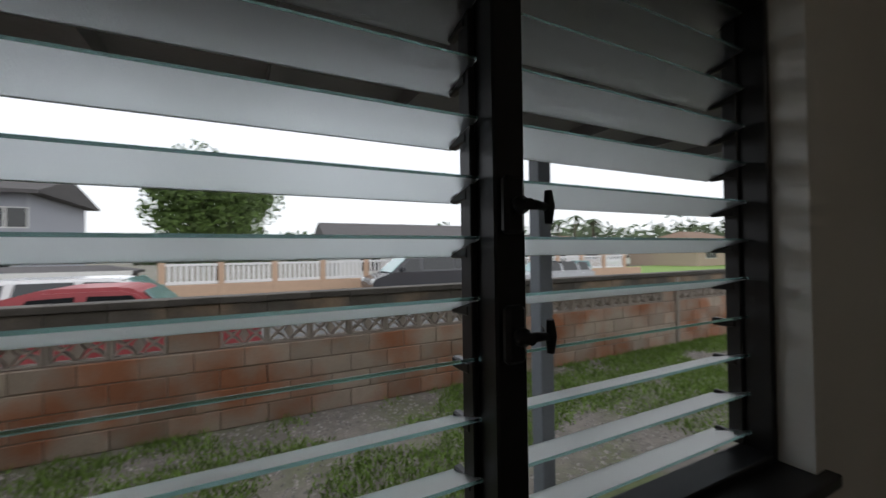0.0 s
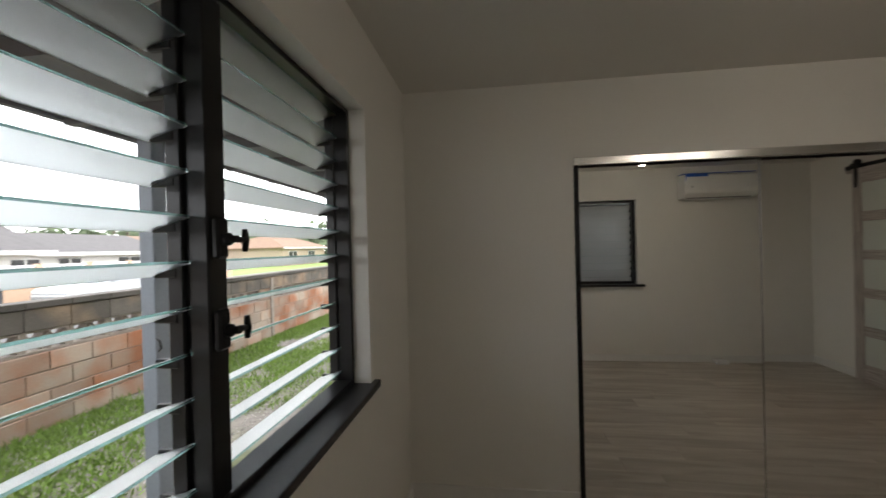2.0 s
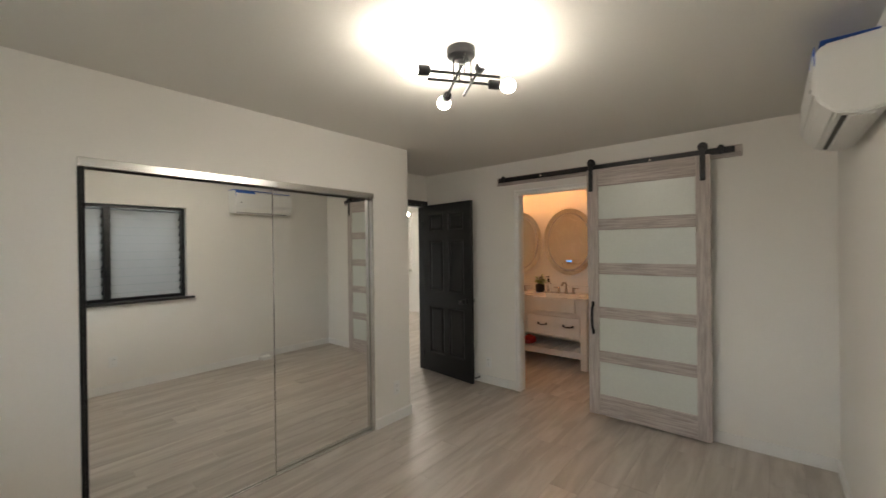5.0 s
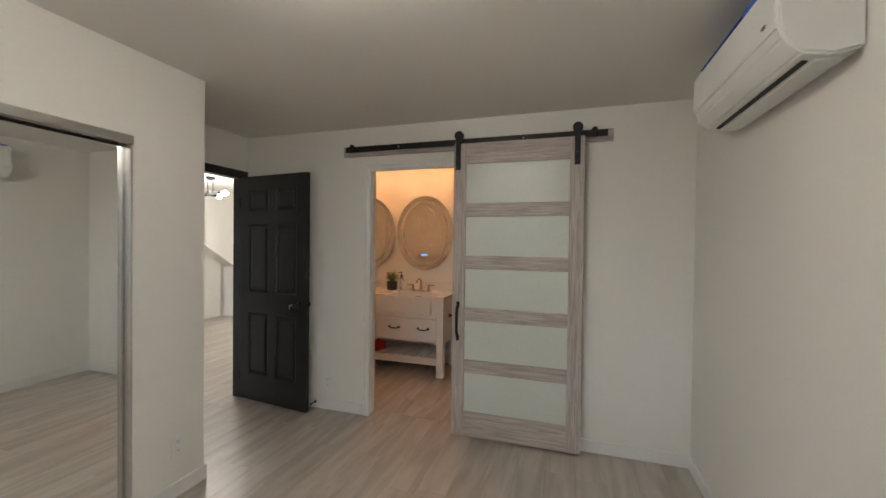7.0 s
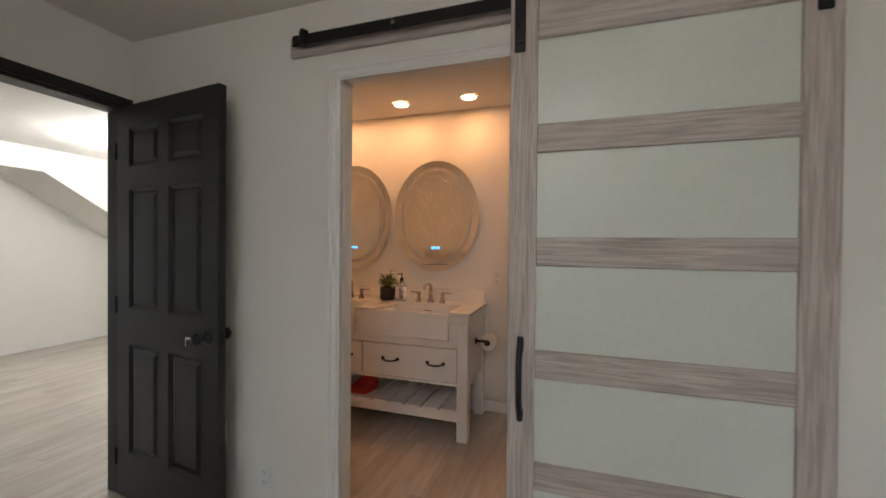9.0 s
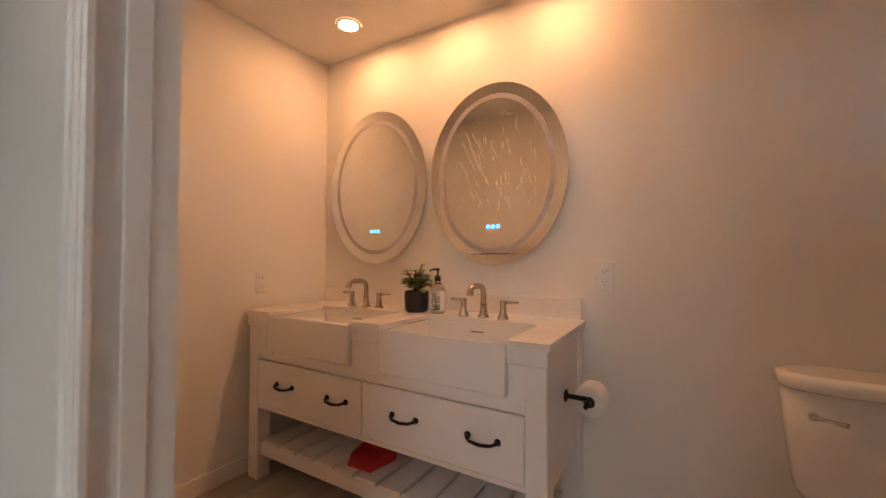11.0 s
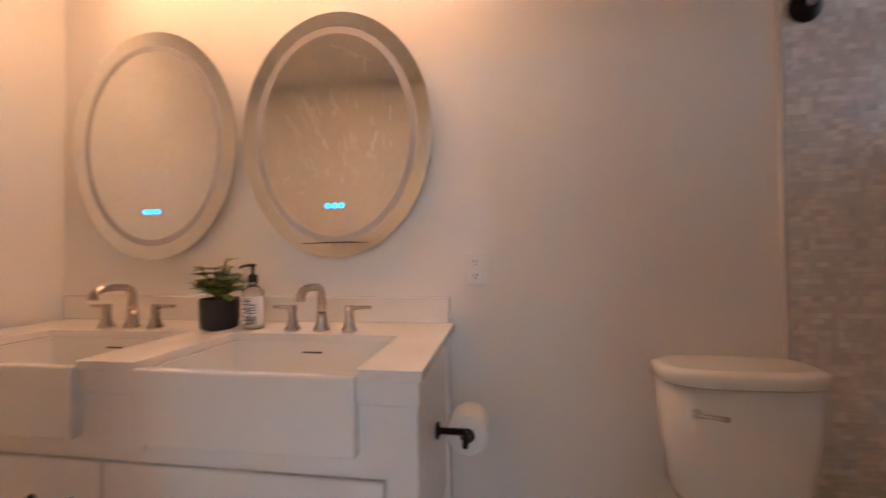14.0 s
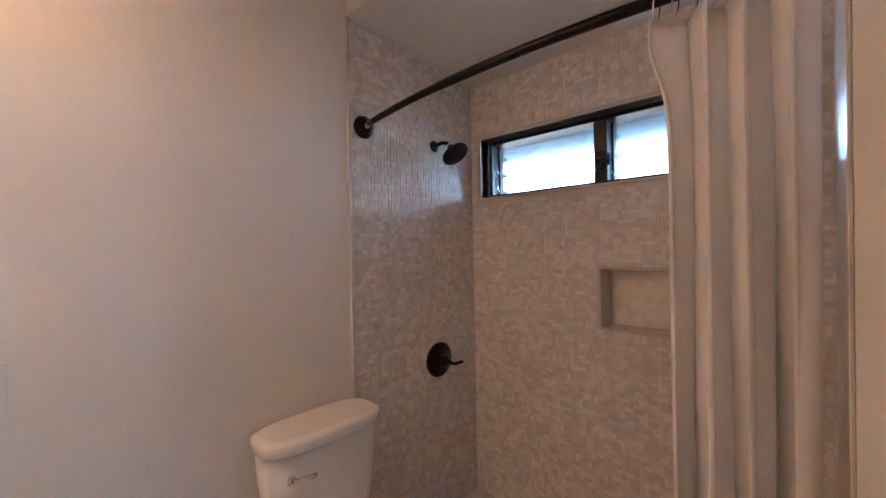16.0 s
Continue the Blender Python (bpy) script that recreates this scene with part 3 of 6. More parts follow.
# ---- bedroom: ceiling lamp, air conditioner, outlets ----
def ceiling_lamp(name, m, label, arms, glow=M_BULB):
    """Semi-flush lamp: canopy, stems and crossing arms, each with a socket and a round bulb."""
    d = thing(name, m, label, "lamp")
    bm = bmesh.new()
    turned(bm, [(0.062, 0), (0.064, -0.004), (0.064, -0.034), (0.058, -0.040), (0.036, -0.042), (0.034, -0.052), (0.02, -0.054)], (0, 0, 0), (0, 0, 1), 32)
    part("canopy", bm, M_BLACK, d)
    for a, z, length, off, side in arms:
        u = Vector((math.cos(a), math.sin(a), 0))
        v = Vector((-u.y, u.x, 0)) * off
        p0, p1 = v - u * length / 2 + Vector((0, 0, z)), v + u * length / 2 + Vector((0, 0, z))
        bm = bmesh.new()
        rod(bm, p0, p1, 0.0065)
        rod(bm, v + Vector((0, 0, z)), v + Vector((0, 0, -0.045)), 0.0035, 8)
        arm = part("arm", bm, M_BLACK, d)
        e, w = (p1, u) if side > 0 else (p0, -u)
        bm = bmesh.new()
        turned(bm, [(0.010, -0.012), (0.021, -0.008), (0.022, 0.0), (0.022, 0.042), (0.020, 0.045)], e, w, 20)
        part("socket", bm, M_BLACK, arm)
        bm = bmesh.new()
        turned(bm, [(0.012, 0.0), (0.014, 0.008), (0.024, 0.018), (0.031, 0.032), (0.033, 0.044), (0.030, 0.058), (0.022, 0.069), (0.011, 0.075), (0.002, 0.077)], e + w * 0.045, w, 20)
        part("bulb", bm, glow, arm, "lit round bulb")
    return d


LAMP = (0.405, -1.745, H)
ceiling_lamp("ceiling_lamp", pose(*LAMP, 0, 0, 0), "black semi-flush ceiling lamp with four lit bulbs on crossing arms",
             [(radians(233), -0.135, 0.33, -0.050, -1), (radians(233), -0.135, 0.30, 0.030, 1),
              (radians(320), -0.152, 0.33, 0.035, 1), (radians(320), -0.152, 0.30, -0.045, -1)])

ac = thing("air_conditioner", (XW, -2.86, 2.02), "white wall-mounted air conditioner with blue tape along its top", "air conditioner")
bm = bmesh.new()
L = 0.405
prof = [(0.002, 0.0), (0.075, -0.012), (0.15, 0.002), (0.196, 0.05), (0.208, 0.10), (0.205, 0.245), (0.18, 0.275), (0.002, 0.285)]
slab(bm, [(x, -L, z) for x, z in prof], (0, 2 * L, 0))
bmesh.ops.bevel(bm, geom=list(bm.edges), offset=0.008, segments=2, affect="EDGES")
part("housing", bm, M_PLASTIC, ac)
bm = bmesh.new()
slab(bm, [(0.211, -L + 0.012, 0.085), (0.214, -L + 0.012, 0.10), (0.211, -L + 0.012, 0.24), (0.205, -L + 0.012, 0.24), (0.205, -L + 0.012, 0.085)], (0, 2 * L - 0.024, 0))
part("front_panel", bm, M_PLASTIC, ac)
bm = bmesh.new()
slab(bm, [(0.040, -L + 0.03, -0.009), (0.106, -L + 0.03, -0.009), (0.106, -L + 0.03, -0.0165), (0.040, -L + 0.03, -0.0165)], (0, 2 * L - 0.06, 0))
part("air_flap", bm, M_PLASTIC, ac)
bm = bmesh.new()
slab(bm, [(0.112, -L + 0.05, -0.0085), (0.128, -L + 0.05, -0.0055), (0.128, -L + 0.05, 0.001), (0.112, -L + 0.05, -0.002)], (0, 2 * L - 0.10, 0))
part("air_slot", bm, M_DARKSLOT, ac, "dark outlet slot")
bm = bmesh.new()
box(bm, 0.03, 0.19, -L + 0.02, L + 0.01, 0.283, 0.2845)
box(bm, 0.2045, 0.2075, 0.15, L - 0.005, 0.20, 0.27)
part("tape", bm, M_BLUETAPE, ac, "blue masking tape")
bm = bmesh.new()
for z in (0.115, 0.122):
    box(bm, 0.2125, 0.2155, L - 0.09, L - 0.065, z, z + 0.003)
part("badge", bm, M_DARKSLOT, ac)


def wall_plate(name, m, label, outlet=True):
    """Local: x along the wall, y out of it."""
    d = thing(name, m, label, "outlet" if outlet else "switch")
    boxpart("plate", (-0.037, 0.037, 0.0005, 0.006, -0.058, 0.058), M_PLASTIC, d, 0.002)
    if outlet:
        for z in (-0.024, 0.024):
            s = boxpart("socket_face", (-0.017, 0.017, 0.006, 0.009, z - 0.016, z + 0.016), M_PLASTIC, d, 0.002)
            for x in (-0.007, 0.007):
                boxpart("slot", (x - 0.0012, x + 0.0012, 0.0088, 0.0096, z - 0.002, z + 0.007), M_DARKSLOT, s)
            boxpart("slot", (-0.002, 0.002, 0.0088, 0.0096, z - 0.011, z - 0.007), M_DARKSLOT, s)
    else:
        boxpart("rocker", (-0.016, 0.016, 0.006, 0.0095, -0.033, 0.033), M_PLASTIC, d, 0.002)
    bm = bmesh.new()
    turned(bm, [(0.003, 0), (0.003, 0.0012)], (0, 0.006, 0), (0, 1, 0), 8)
    part("screw", bm, M_PLASTIC, d)
    return d


wall_plate("wall_outlet", pose(XC, -2.70, 0.29, 0, 0, 90), "white wall outlet low beside the closet")
wall_plate("wall_outlet", pose(1.76, YS, 0.24, 0, 0, 0), "white wall outlet low beside the bathroom doorway")
wall_plate("wall_outlet", pose(XW, -1.26, 0.33, 0, 0, -90), "white wall outlet low on the bedroom wall")
wall_plate("wall_outlet", pose(0.960, BY0, 1.075, 0, 0, 0), "white wall outlet beside the vanity")
wall_plate("wall_outlet", pose(BX1, -5.14, 1.02, 0, 0, 90), "white wall outlet on the bathroom end wall")
bm = bmesh.new()
box(bm, 0, 0.10, -0.07, 0.07, 0, 0.05, 0.008)
cb = part("cable_box", bm, M_PLASTIC)
cb.location = (XW + 0.014, -2.88, 0.0)
tagged(cb, "small white plastic box on the floor at the wall", "cable box")

# ---- next room ----
NH = 2.36                      # ceiling of the next room
structure("wall_next_far", wall_x(bmesh.new(), OX1, OX1 + 0.12, OY0, OY1, 0, NH + 0.1), M_WALL, "white painted far wall under the bulkhead")
bm = bmesh.new()
slab(bm, [(5.9, OY1, NH + 0.02), (5.9, OY1, 2.117), (5.9, -5.204, 2.108), (5.9, -6.342, 1.382), (5.9, OY0, 0.962), (5.9, OY0, NH + 0.02)], (OX1 - 5.9, 0, 0))
structure("wall_next_bulkhead", bm, M_WALL, "bright white bulkhead with a sloping lower edge")
structure("wall_next_south", wall_y(bmesh.new(), OY0 - 0.12, OY0, XE, OX1 + 0.12, 0, NH + 0.1), M_WALL, "white painted wall of the next room")
structure("wall_next_corner", box(bmesh.new(), 6.2, OX1, -6.94, -6.33, 0, 1.385), M_WALL, "white painted low corner wall of the next room")
structure("wall_next_north", wall_y(bmesh.new(), OY1, OY1 + 0.12, XE, OX1 + 0.12, 0, NH + 0.1, [(4.2, 5.8, 0.9, 2.1)]), M_WALL, "white painted wall of the next room")
structure("wall_next_west", wall_x(bmesh.new(), XE + 0.0, XE + WT, YN + 0.16, OY1, 0, 2.6), M_WALL, "white painted wall of the next room")
structure("wall_next_west_low", wall_x(bmesh.new(), BX1 + 0.12, BX1 + 0.2, OY0, YS - WT, 0, NH + 0.1), M_WALL, "white painted wall of the next room")
structure("ceiling_next", box(bmesh.new(), XE + WT, OX1 + 0.12, OY0, OY1, NH, NH + 0.08), M_CEIL, "flat white ceiling of the next room")
bm = bmesh.new()
box(bm, OX1 - 0.013, OX1, -6.33, OY1, 0, 0.09, 0.004)
box(bm, 6.2, OX1 - 0.013, -6.33, -6.317, 0, 0.09, 0.004)
structure("baseboard_next", bm, M_TRIM, "white painted baseboard")
ceiling_lamp("ceiling_lamp", pose(4.62, -5.32, NH, 0, 0, 0), "black ceiling lamp with lit bulbs in the next room",
             [(radians(10), -0.235, 0.34, 0.045, -1), (radians(190), -0.255, 0.34, 0.045, -1), (radians(100), -0.275, 0.30, 0.04, 1), (radians(280), -0.245, 0.30, 0.05, 1)], M_BULB_NEXT)

# ---- bathroom: vanity ----
VX0, VX1, VY0, VY1 = 1.052, 2.648, -5.595, -5.040   # cabinet
VC = ((VX0 + VX1) / 2)
vz = thing("vanity_cabinet", (VC, (VY0 + VY1) / 2, 0), "white farmhouse double vanity with two drawers and a slatted shelf", "vanity")
vw, vd = (VX1 - VX0) / 2, (VY1 - VY0) / 2
for x in (-vw, vw - 0.075):
    for y in (-vd, vd - 0.075):
        boxpart("leg", (x, x + 0.075, y, y + 0.075, 0, 0.845), M_WHITE_LAC, vz, 0.003)
for x in (-vw + 0.008, vw - 0.026):
    boxpart("side_panel", (x, x + 0.018, -vd + 0.075, vd - 0.075, 0.36, 0.845), M_WHITE_LAC, vz)
boxpart("back_panel", (-vw + 0.075, vw - 0.075, -vd + 0.004, -vd + 0.016, 0.36, 0.845), M_WHITE_LAC, vz)
boxpart("front_rail", (-vw + 0.075, vw - 0.075, vd - 0.05, vd - 0.003, 0.375, 0.395), M_WHITE_LAC, vz, 0.002)
boxpart("front_rail", (-vw + 0.075, vw - 0.075, vd - 0.05, vd - 0.004, 0.632, 0.69), M_WHITE_LAC, vz, 0.002)
boxpart("bottom_board", (-vw + 0.075, vw - 0.075, -vd + 0.02, vd - 0.05, 0.378, 0.392), M_WHITE_LAC, vz)
for x0, x1 in ((-vw, 1.198 - VC), (1.727 - VC, 1.919 - VC), (2.448 - VC, vw)):
    boxpart("front_post", (x0 + 0.001, x1 - 0.001, vd - 0.03, vd - 0.001, 0.66, 0.80), M_WHITE_LAC, vz, 0.002)
    boxpart("post_head", (x0 - 0.006 if x0 < -0.5 else x0, x1 + 0.006 if x1 > 0.5 else x1, vd - 0.035, vd + 0.010, 0.80, 0.8575), M_WHITE_LAC, vz, 0.003)
for x0, x1 in ((-vw + 0.077, -0.0025), (0.0025, vw - 0.077)):
    dr = boxpart("drawer_front", (x0, x1, vd - 0.022, vd + 0.001, 0.398, 0.628), M_WHITE_LAC, vz, 0.003)
    for u in ((1.281 - VC, 1.624 - VC) if x0 < -0.1 else (1.998 - VC, 2.355 - VC)):
        bm = bmesh.new()
        tube(bm, [(u - 0.058, vd + 0.001, 0.523), (u - 0.056, vd + 0.018, 0.521), (u - 0.04, vd + 0.030, 0.516), (u, vd + 0.034, 0.512), (u + 0.04, vd + 0.030, 0.516),
                  (u + 0.056, vd + 0.018, 0.521), (u + 0.058, vd + 0.001, 0.523)], [0.007, 0.006, 0.0055, 0.0065, 0.0055, 0.006, 0.007])
        for s in (-1, 1):
            turned(bm, [(0.012, 0), (0.013, 0.004), (0.008, 0.008)], (u + s * 0.058, vd + 0.001, 0.523), (0, 1, 0), 14)
        part("handle", bm, M_BRONZE, dr, "dark bronze drawer pull")
for y in (-vd + 0.02, vd - 0.05):
    boxpart("shelf_rail", (-vw + 0.075, vw - 0.075, y, y + 0.03, 0.125, 0.19), M_WHITE_LAC, vz, 0.002)
n = 11
for i in range(n):
    x = -vw + 0.085 + i * (2 * vw - 0.17) / n
    boxpart("slat", (x + 0.004, x + (2 * vw - 0.17) / n - 0.012, -vd + 0.02, vd - 0.02, 0.1905, 0.206), M_WHITE_LAC, vz, 0.002)

# worktop with two sink cut-outs
CX0, CX1, CY0, CY1 = 1.038, 2.668, -5.60, -5.024
SINKS = (1.462, 2.184)
sw, sy0 = 0.278, -5.375
bm = bmesh.new()
xs = [CX0]
for c in SINKS:
    xs += [c - sw, c + sw]
xs.append(CX1)
for i in range(0, len(xs), 2):
    box(bm, xs[i], xs[i + 1], CY0, CY1, 0.858, 0.880)
for c in SINKS:
    box(bm, c - sw, c + sw, CY0, sy0, 0.858, 0.880)
bmesh.ops.remove_doubles(bm, verts=bm.verts, dist=1e-5)
tagged(part("worktop", bm, M_QUARTZ), "white veined quartz worktop on the vanity", "worktop")
bm = bmesh.new()
box(bm, CX0 + 0.018, CX1 + 0.02, BY0 + 0.001, BY0 + 0.020, 0.8805, 0.975, 0.002)
tagged(part("backsplash", bm, M_QUARTZ), "white veined quartz backsplash against the wall", "backsplash")


def apron_sink(c):
    d = thing("apron_sink", (c, -5.19, 0.69), "white ceramic apron-front sink set in the vanity", "sink", "vanity sinks")
    w, y0, y1, h, t = sw - 0.002, sy0 + 5.19, -5.012 + 5.19, 0.178, 0.018
    bm = bmesh.new()
    box(bm, -w, w, y0 - 0.010, y1 - 0.018, 0, h - 0.0105)
    top = max(bm.faces, key=lambda f: f.calc_center_median().z)
    bmesh.ops.inset_region(bm, faces=[top], thickness=t)
    low = bmesh.ops.extrude_face_region(bm, geom=[top])
    bmesh.ops.translate(bm, verts=[v for v in low["geom"] if isinstance(v, bmesh.types.BMVert)], vec=(0, 0, -(h - 0.032)))
    bmesh.ops.delete(bm, geom=[top], context="FACES_ONLY")
    part("basin", bm, M_CERAMIC, d)
    part("apron", box(bmesh.new(), -w, w, y1 - 0.019, y1, -0.002, h, 0.006, 2), M_CERAMIC, d)
    bm = bmesh.new()
    box(bm, -0.032, 0.032, y0 - 0.010 + t, y0 - 0.010 + t + 0.0015, h - 0.046, h - 0.041)
    part("overflow", bm, M_DARKSLOT, d)
    bm = bmesh.new()
    turned(bm, [(0.03, 0), (0.032, 0.002), (0.02, 0.004)], (0, (y0 + y1) / 2, 0.018), (0, 0, 1), 20)
    part("drain", bm, M_NICKEL, d)


def faucet(c):
    y = -5.435
    d = thing("faucet", (c, y, 0.8805), "brushed nickel gooseneck faucet on the worktop", "faucet", "faucets")
    bm = bmesh.new()
    turned(bm, [(0.027, 0), (0.027, 0.006), (0.020, 0.018), (0.0165, 0.04), (0.0155, 0.06)], (0, 0, 0), (0, 0, 1), 20)
    tube(bm, [(0, 0, 0.055), (0, 0, 0.10), (0, 0.002, 0.124), (0, 0.010, 0.138), (0, 0.026, 0.146), (0, 0.060, 0.149), (0, 0.100, 0.149), (0, 0.122, 0.143), (0, 0.134, 0.130), (0, 0.138, 0.112)],
         [0.0150, 0.0138, 0.0130, 0.0126, 0.0122, 0.0122, 0.0126, 0.0134, 0.0142, 0.0150], 14)
    part("spout", bm, M_NICKEL, d)
    for s in (-1, 1):
        bm = bmesh.new()
        turned(bm, [(0.026, 0), (0.026, 0.006), (0.019, 0.018), (0.014, 0.04), (0.0135, 0.062), (0.015, 0.066), (0.015, 0.082), (0.012, 0.085)], (s * 0.10, 0.008, 0), (0, 0, 1), 18)
        hb = part("handle_base", bm, M_NICKEL, d)
        bm = bmesh.new()
        tube(bm, [(s * 0.10, 0.008, 0.076), (s * 0.13, 0.006, 0.077), (s * 0.172, 0.002, 0.078)], [0.008, 0.0065, 0.0055], 10)
        part("lever", bm, M_NICKEL, hb)


for c in SINKS:
    apron_sink(c)
    faucet(c)


def film_mirror(name, m_seed, rough):
    m = material(name, (0.80, 0.80, 0.78), rough, metal=1.0, var=0.06)
    n, l = m.node_tree.nodes, m.node_tree.links
    co = n.new("ShaderNodeTexCoord")
    mp = n.new("ShaderNodeMapping")
    mp.inputs["Scale"].default_value, mp.inputs["Rotation"].default_value = (16, 1, 3.0), (0, radians(20), 0)
    mp.inputs["Location"].default_value = (m_seed, 0, m_seed)
    l.new(co.outputs["Object"], mp.inputs["Vector"])
    t = n.new("ShaderNodeTexNoise")
    t.inputs["Scale"].default_value, t.inputs["Detail"].default_value = 1.0, 2
    l.new(mp.outputs[0], t.inputs["Vector"])
    b = n.new("ShaderNodeBump")
    b.inputs["Strength"].default_value, b.inputs["Distance"].default_value = 0.35, 0.006
    l.new(t.outputs[0], b.inputs["Height"])
    l.new(b.outputs[0], n["Principled BSDF"].inputs["Normal"])
    return m


M_FILM = film_mirror("film_covered_mirror", 2.0, 0.12)
M_FROSTBAND = material("frosted_light_band", (0.46, 0.45, 0.46), 0.35, metal=0.2, var=0.05)
M_RIM = material("polished_mirror_edge", (0.75, 0.76, 0.74), 0.18, metal=0.9, var=0.05)
M_WRINKLE = material("clear_film_wrinkle", (0.9, 0.9, 0.88), 0.12, var=0.05, coat=0.6)


def ellipse(a, b, n=72):
    return [(a * math.cos(2 * math.pi * i / n), b * math.sin(2 * math.pi * i / n)) for i in range(n)]


def ring_between(bm, a0, b0, y0, a1, b1, y1, n=72):
    p, q = ellipse(a0, b0, n), ellipse(a1, b1, n)
    va, vb = [bm.verts.new((x, y0, z)) for x, z in p], [bm.verts.new((x, y1, z)) for x, z in q]
    for i in range(n):
        f = bm.faces.new((va[i], va[(i + 1) % n], vb[(i + 1) % n], vb[i]))
        f.smooth = True


def oval_mirror(x, label, seed):
    A, B = 0.371, 0.459
    d = thing("oval_mirror", (x, BY0 + 0.001, 1.580), label, "mirror", "oval vanity mirrors")
    bm = bmesh.new()
    ring_between(bm, A - 0.05, B - 0.05, 0.0, A - 0.05, B - 0.05, 0.022)
    ring_between(bm, A - 0.05, B - 0.05, 0.022, A, B, 0.022)
    ring_between(bm, A, B, 0.022, A, B, 0.0284)
    part("backing", bm, M_RIM, d)
    bm = bmesh.new()
    ring_between(bm, A, B, 0.0284, A - 0.055, B - 0.055, 0.0285)
    part("outer_rim", bm, M_FILM, d, "clear outer rim under plastic film")
    bm = bmesh.new()
    ring_between(bm, A - 0.055, B - 0.055, 0.0285, A - 0.080, B - 0.080, 0.0285)
    part("light_band", bm, M_FROSTBAND, d, "unlit frosted band")
    bm = bmesh.new()
    f = bm.faces.new([bm.verts.new((u, 0.0285, w)) for u, w in ellipse(A - 0.080, B - 0.080)])
    part("mirror_glass", bm, M_FILM, d, "mirror glass under wrinkled film")
    for k in (-1, 0, 1):
        bm = bmesh.new()
        turned(bm, [(0.0105, 0), (0.0105, 0.0012), (0.009, 0.0014)], (k * 0.0265, 0.0288, 1.314 - 1.580), (0, 1, 0), 16)
        part("touch_light", bm, M_LED, d, "glowing blue touch light")
    rnd = random.Random(seed)
    bm = bmesh.new()
    # pulled creases run slantwise, short sags hang nearly upright
    bands = [(0.10, 0.02, 0.05, 0.16, 62, 14, 0.14), (0.02, -0.02, 0.05, 0.14, 66, 8, 0.10), (-0.17, -0.10, 0.05, 0.08, 87, 12, 0.06), (-0.06, -0.12, 0.04, 0.08, 84, 12, 0.06),
             (0.14, -0.19, 0.08, 0.04, 95, 8, 0.03), (-0.05, 0.30, 0.12, 0.04, 25, 10, 0.08), (-0.05, 0.12, 0.20, 0.10, 86, 16, 0.09)]
    if seed != 1:
        bands = [(0.0, 0.05, 0.20, 0.25, 85, 9, 0.06)]
    for bu, bw, su, sz, deg, count, reach in bands:
        for i in range(count):
            u, w = bu + rnd.uniform(-su, su), bw + rnd.uniform(-sz, sz)
            ln, an = reach * rnd.uniform(0.3, 1.0), radians(deg + rnd.uniform(-6, 6))
            wid = rnd.uniform(0.0004, 0.0013)
            pts = [(u + ln * q * math.cos(an) + 0.0025 * math.sin(4 * q + i), 0.0292 + 0.0012 * math.sin(3.1 * q), w + ln * q * math.sin(an)) for q in (0, 0.25, 0.5, 0.75, 1)]
            tube(bm, pts, [0.0002, wid, wid * 0.6, wid, 0.0002], 5)
    tagged(part("film_crease", bm, M_WRINKLE, d, "shiny wrinkles of protective film"), kind="stuff")
    if seed == 1:
        bm = bmesh.new()
        tube(bm, [(-0.13, 0.030, -0.405), (-0.05, 0.0305, -0.402), (0.04, 0.0305, -0.403), (0.13, 0.030, -0.405)], [0.001, 0.003, 0.003, 0.001], 5)
        part("film_edge", bm, M_DARKSLOT, d, "dark lower edge of the film")
    return d


oval_mirror(1.478, "oval backlit mirror still wrapped in wrinkled clear film", 1)
oval_mirror(2.250, "oval backlit mirror covered with smooth film in the corner", 2)

# plant, soap, scoop, paper
M_POT = material("black_pot", (0.012, 0.012, 0.014), 0.5, var=0.2, bump=0.1)
M_LEAF = material("jade_leaf", (0.34, 0.42, 0.10), 0.35, var=0.25, scale=20, random_tone=0.35)
M_STEM = material("plant_stem", (0.14, 0.10, 0.05), 0.7)
M_SOIL = material("potting_soil", (0.04, 0.03, 0.02), 0.9, bump=0.4, bump_scale=60)
pl = thing("potted_plant", (1.85, -5.45, 0.8805), "green succulent plant in a black pot on the worktop", "plant")
bm = bmesh.new()
turned(bm, [(0.050, 0), (0.058, 0.006), (0.063, 0.04), (0.064, 0.095), (0.062, 0.105), (0.056, 0.105), (0.055, 0.09)], (0, 0, 0), (0, 0, 1), 28)
part("pot", bm, M_POT, pl)
bm = bmesh.new()
turned(bm, [(0.056, 0.085), (0.055, 0.093), (0.02, 0.097)], (0, 0, 0), (0, 0, 1), 20)
part("soil", bm, M_SOIL, pl)
rnd = random.Random(11)
stems = bmesh.new()
leaves = []
for k in range(13):
    az = k * 2.4
    tip = Vector((math.cos(az) * rnd.uniform(0.03, 0.10), math.sin(az) * rnd.uniform(0.03, 0.07), rnd.uniform(0.13, 0.215)))
    if k == 0:
        tip = Vector((-0.035, 0.01, 0.235))
    tube(stems, [(0, 0, 0.09), tip * 0.5 + Vector((0, 0, 0.06)), tip], [0.005, 0.004, 0.003], 6)
    for j in range(6):
        f = 0.45 + 0.6 * j / 6
        base = Vector((0, 0, 0.09)).lerp(tip, min(f, 1.0))
        a = az + j * 2.2
        leaves.append((base, a, rnd.uniform(-0.35, 0.35), rnd.uniform(0.046, 0.068)))
part("stem", stems, M_STEM, pl)
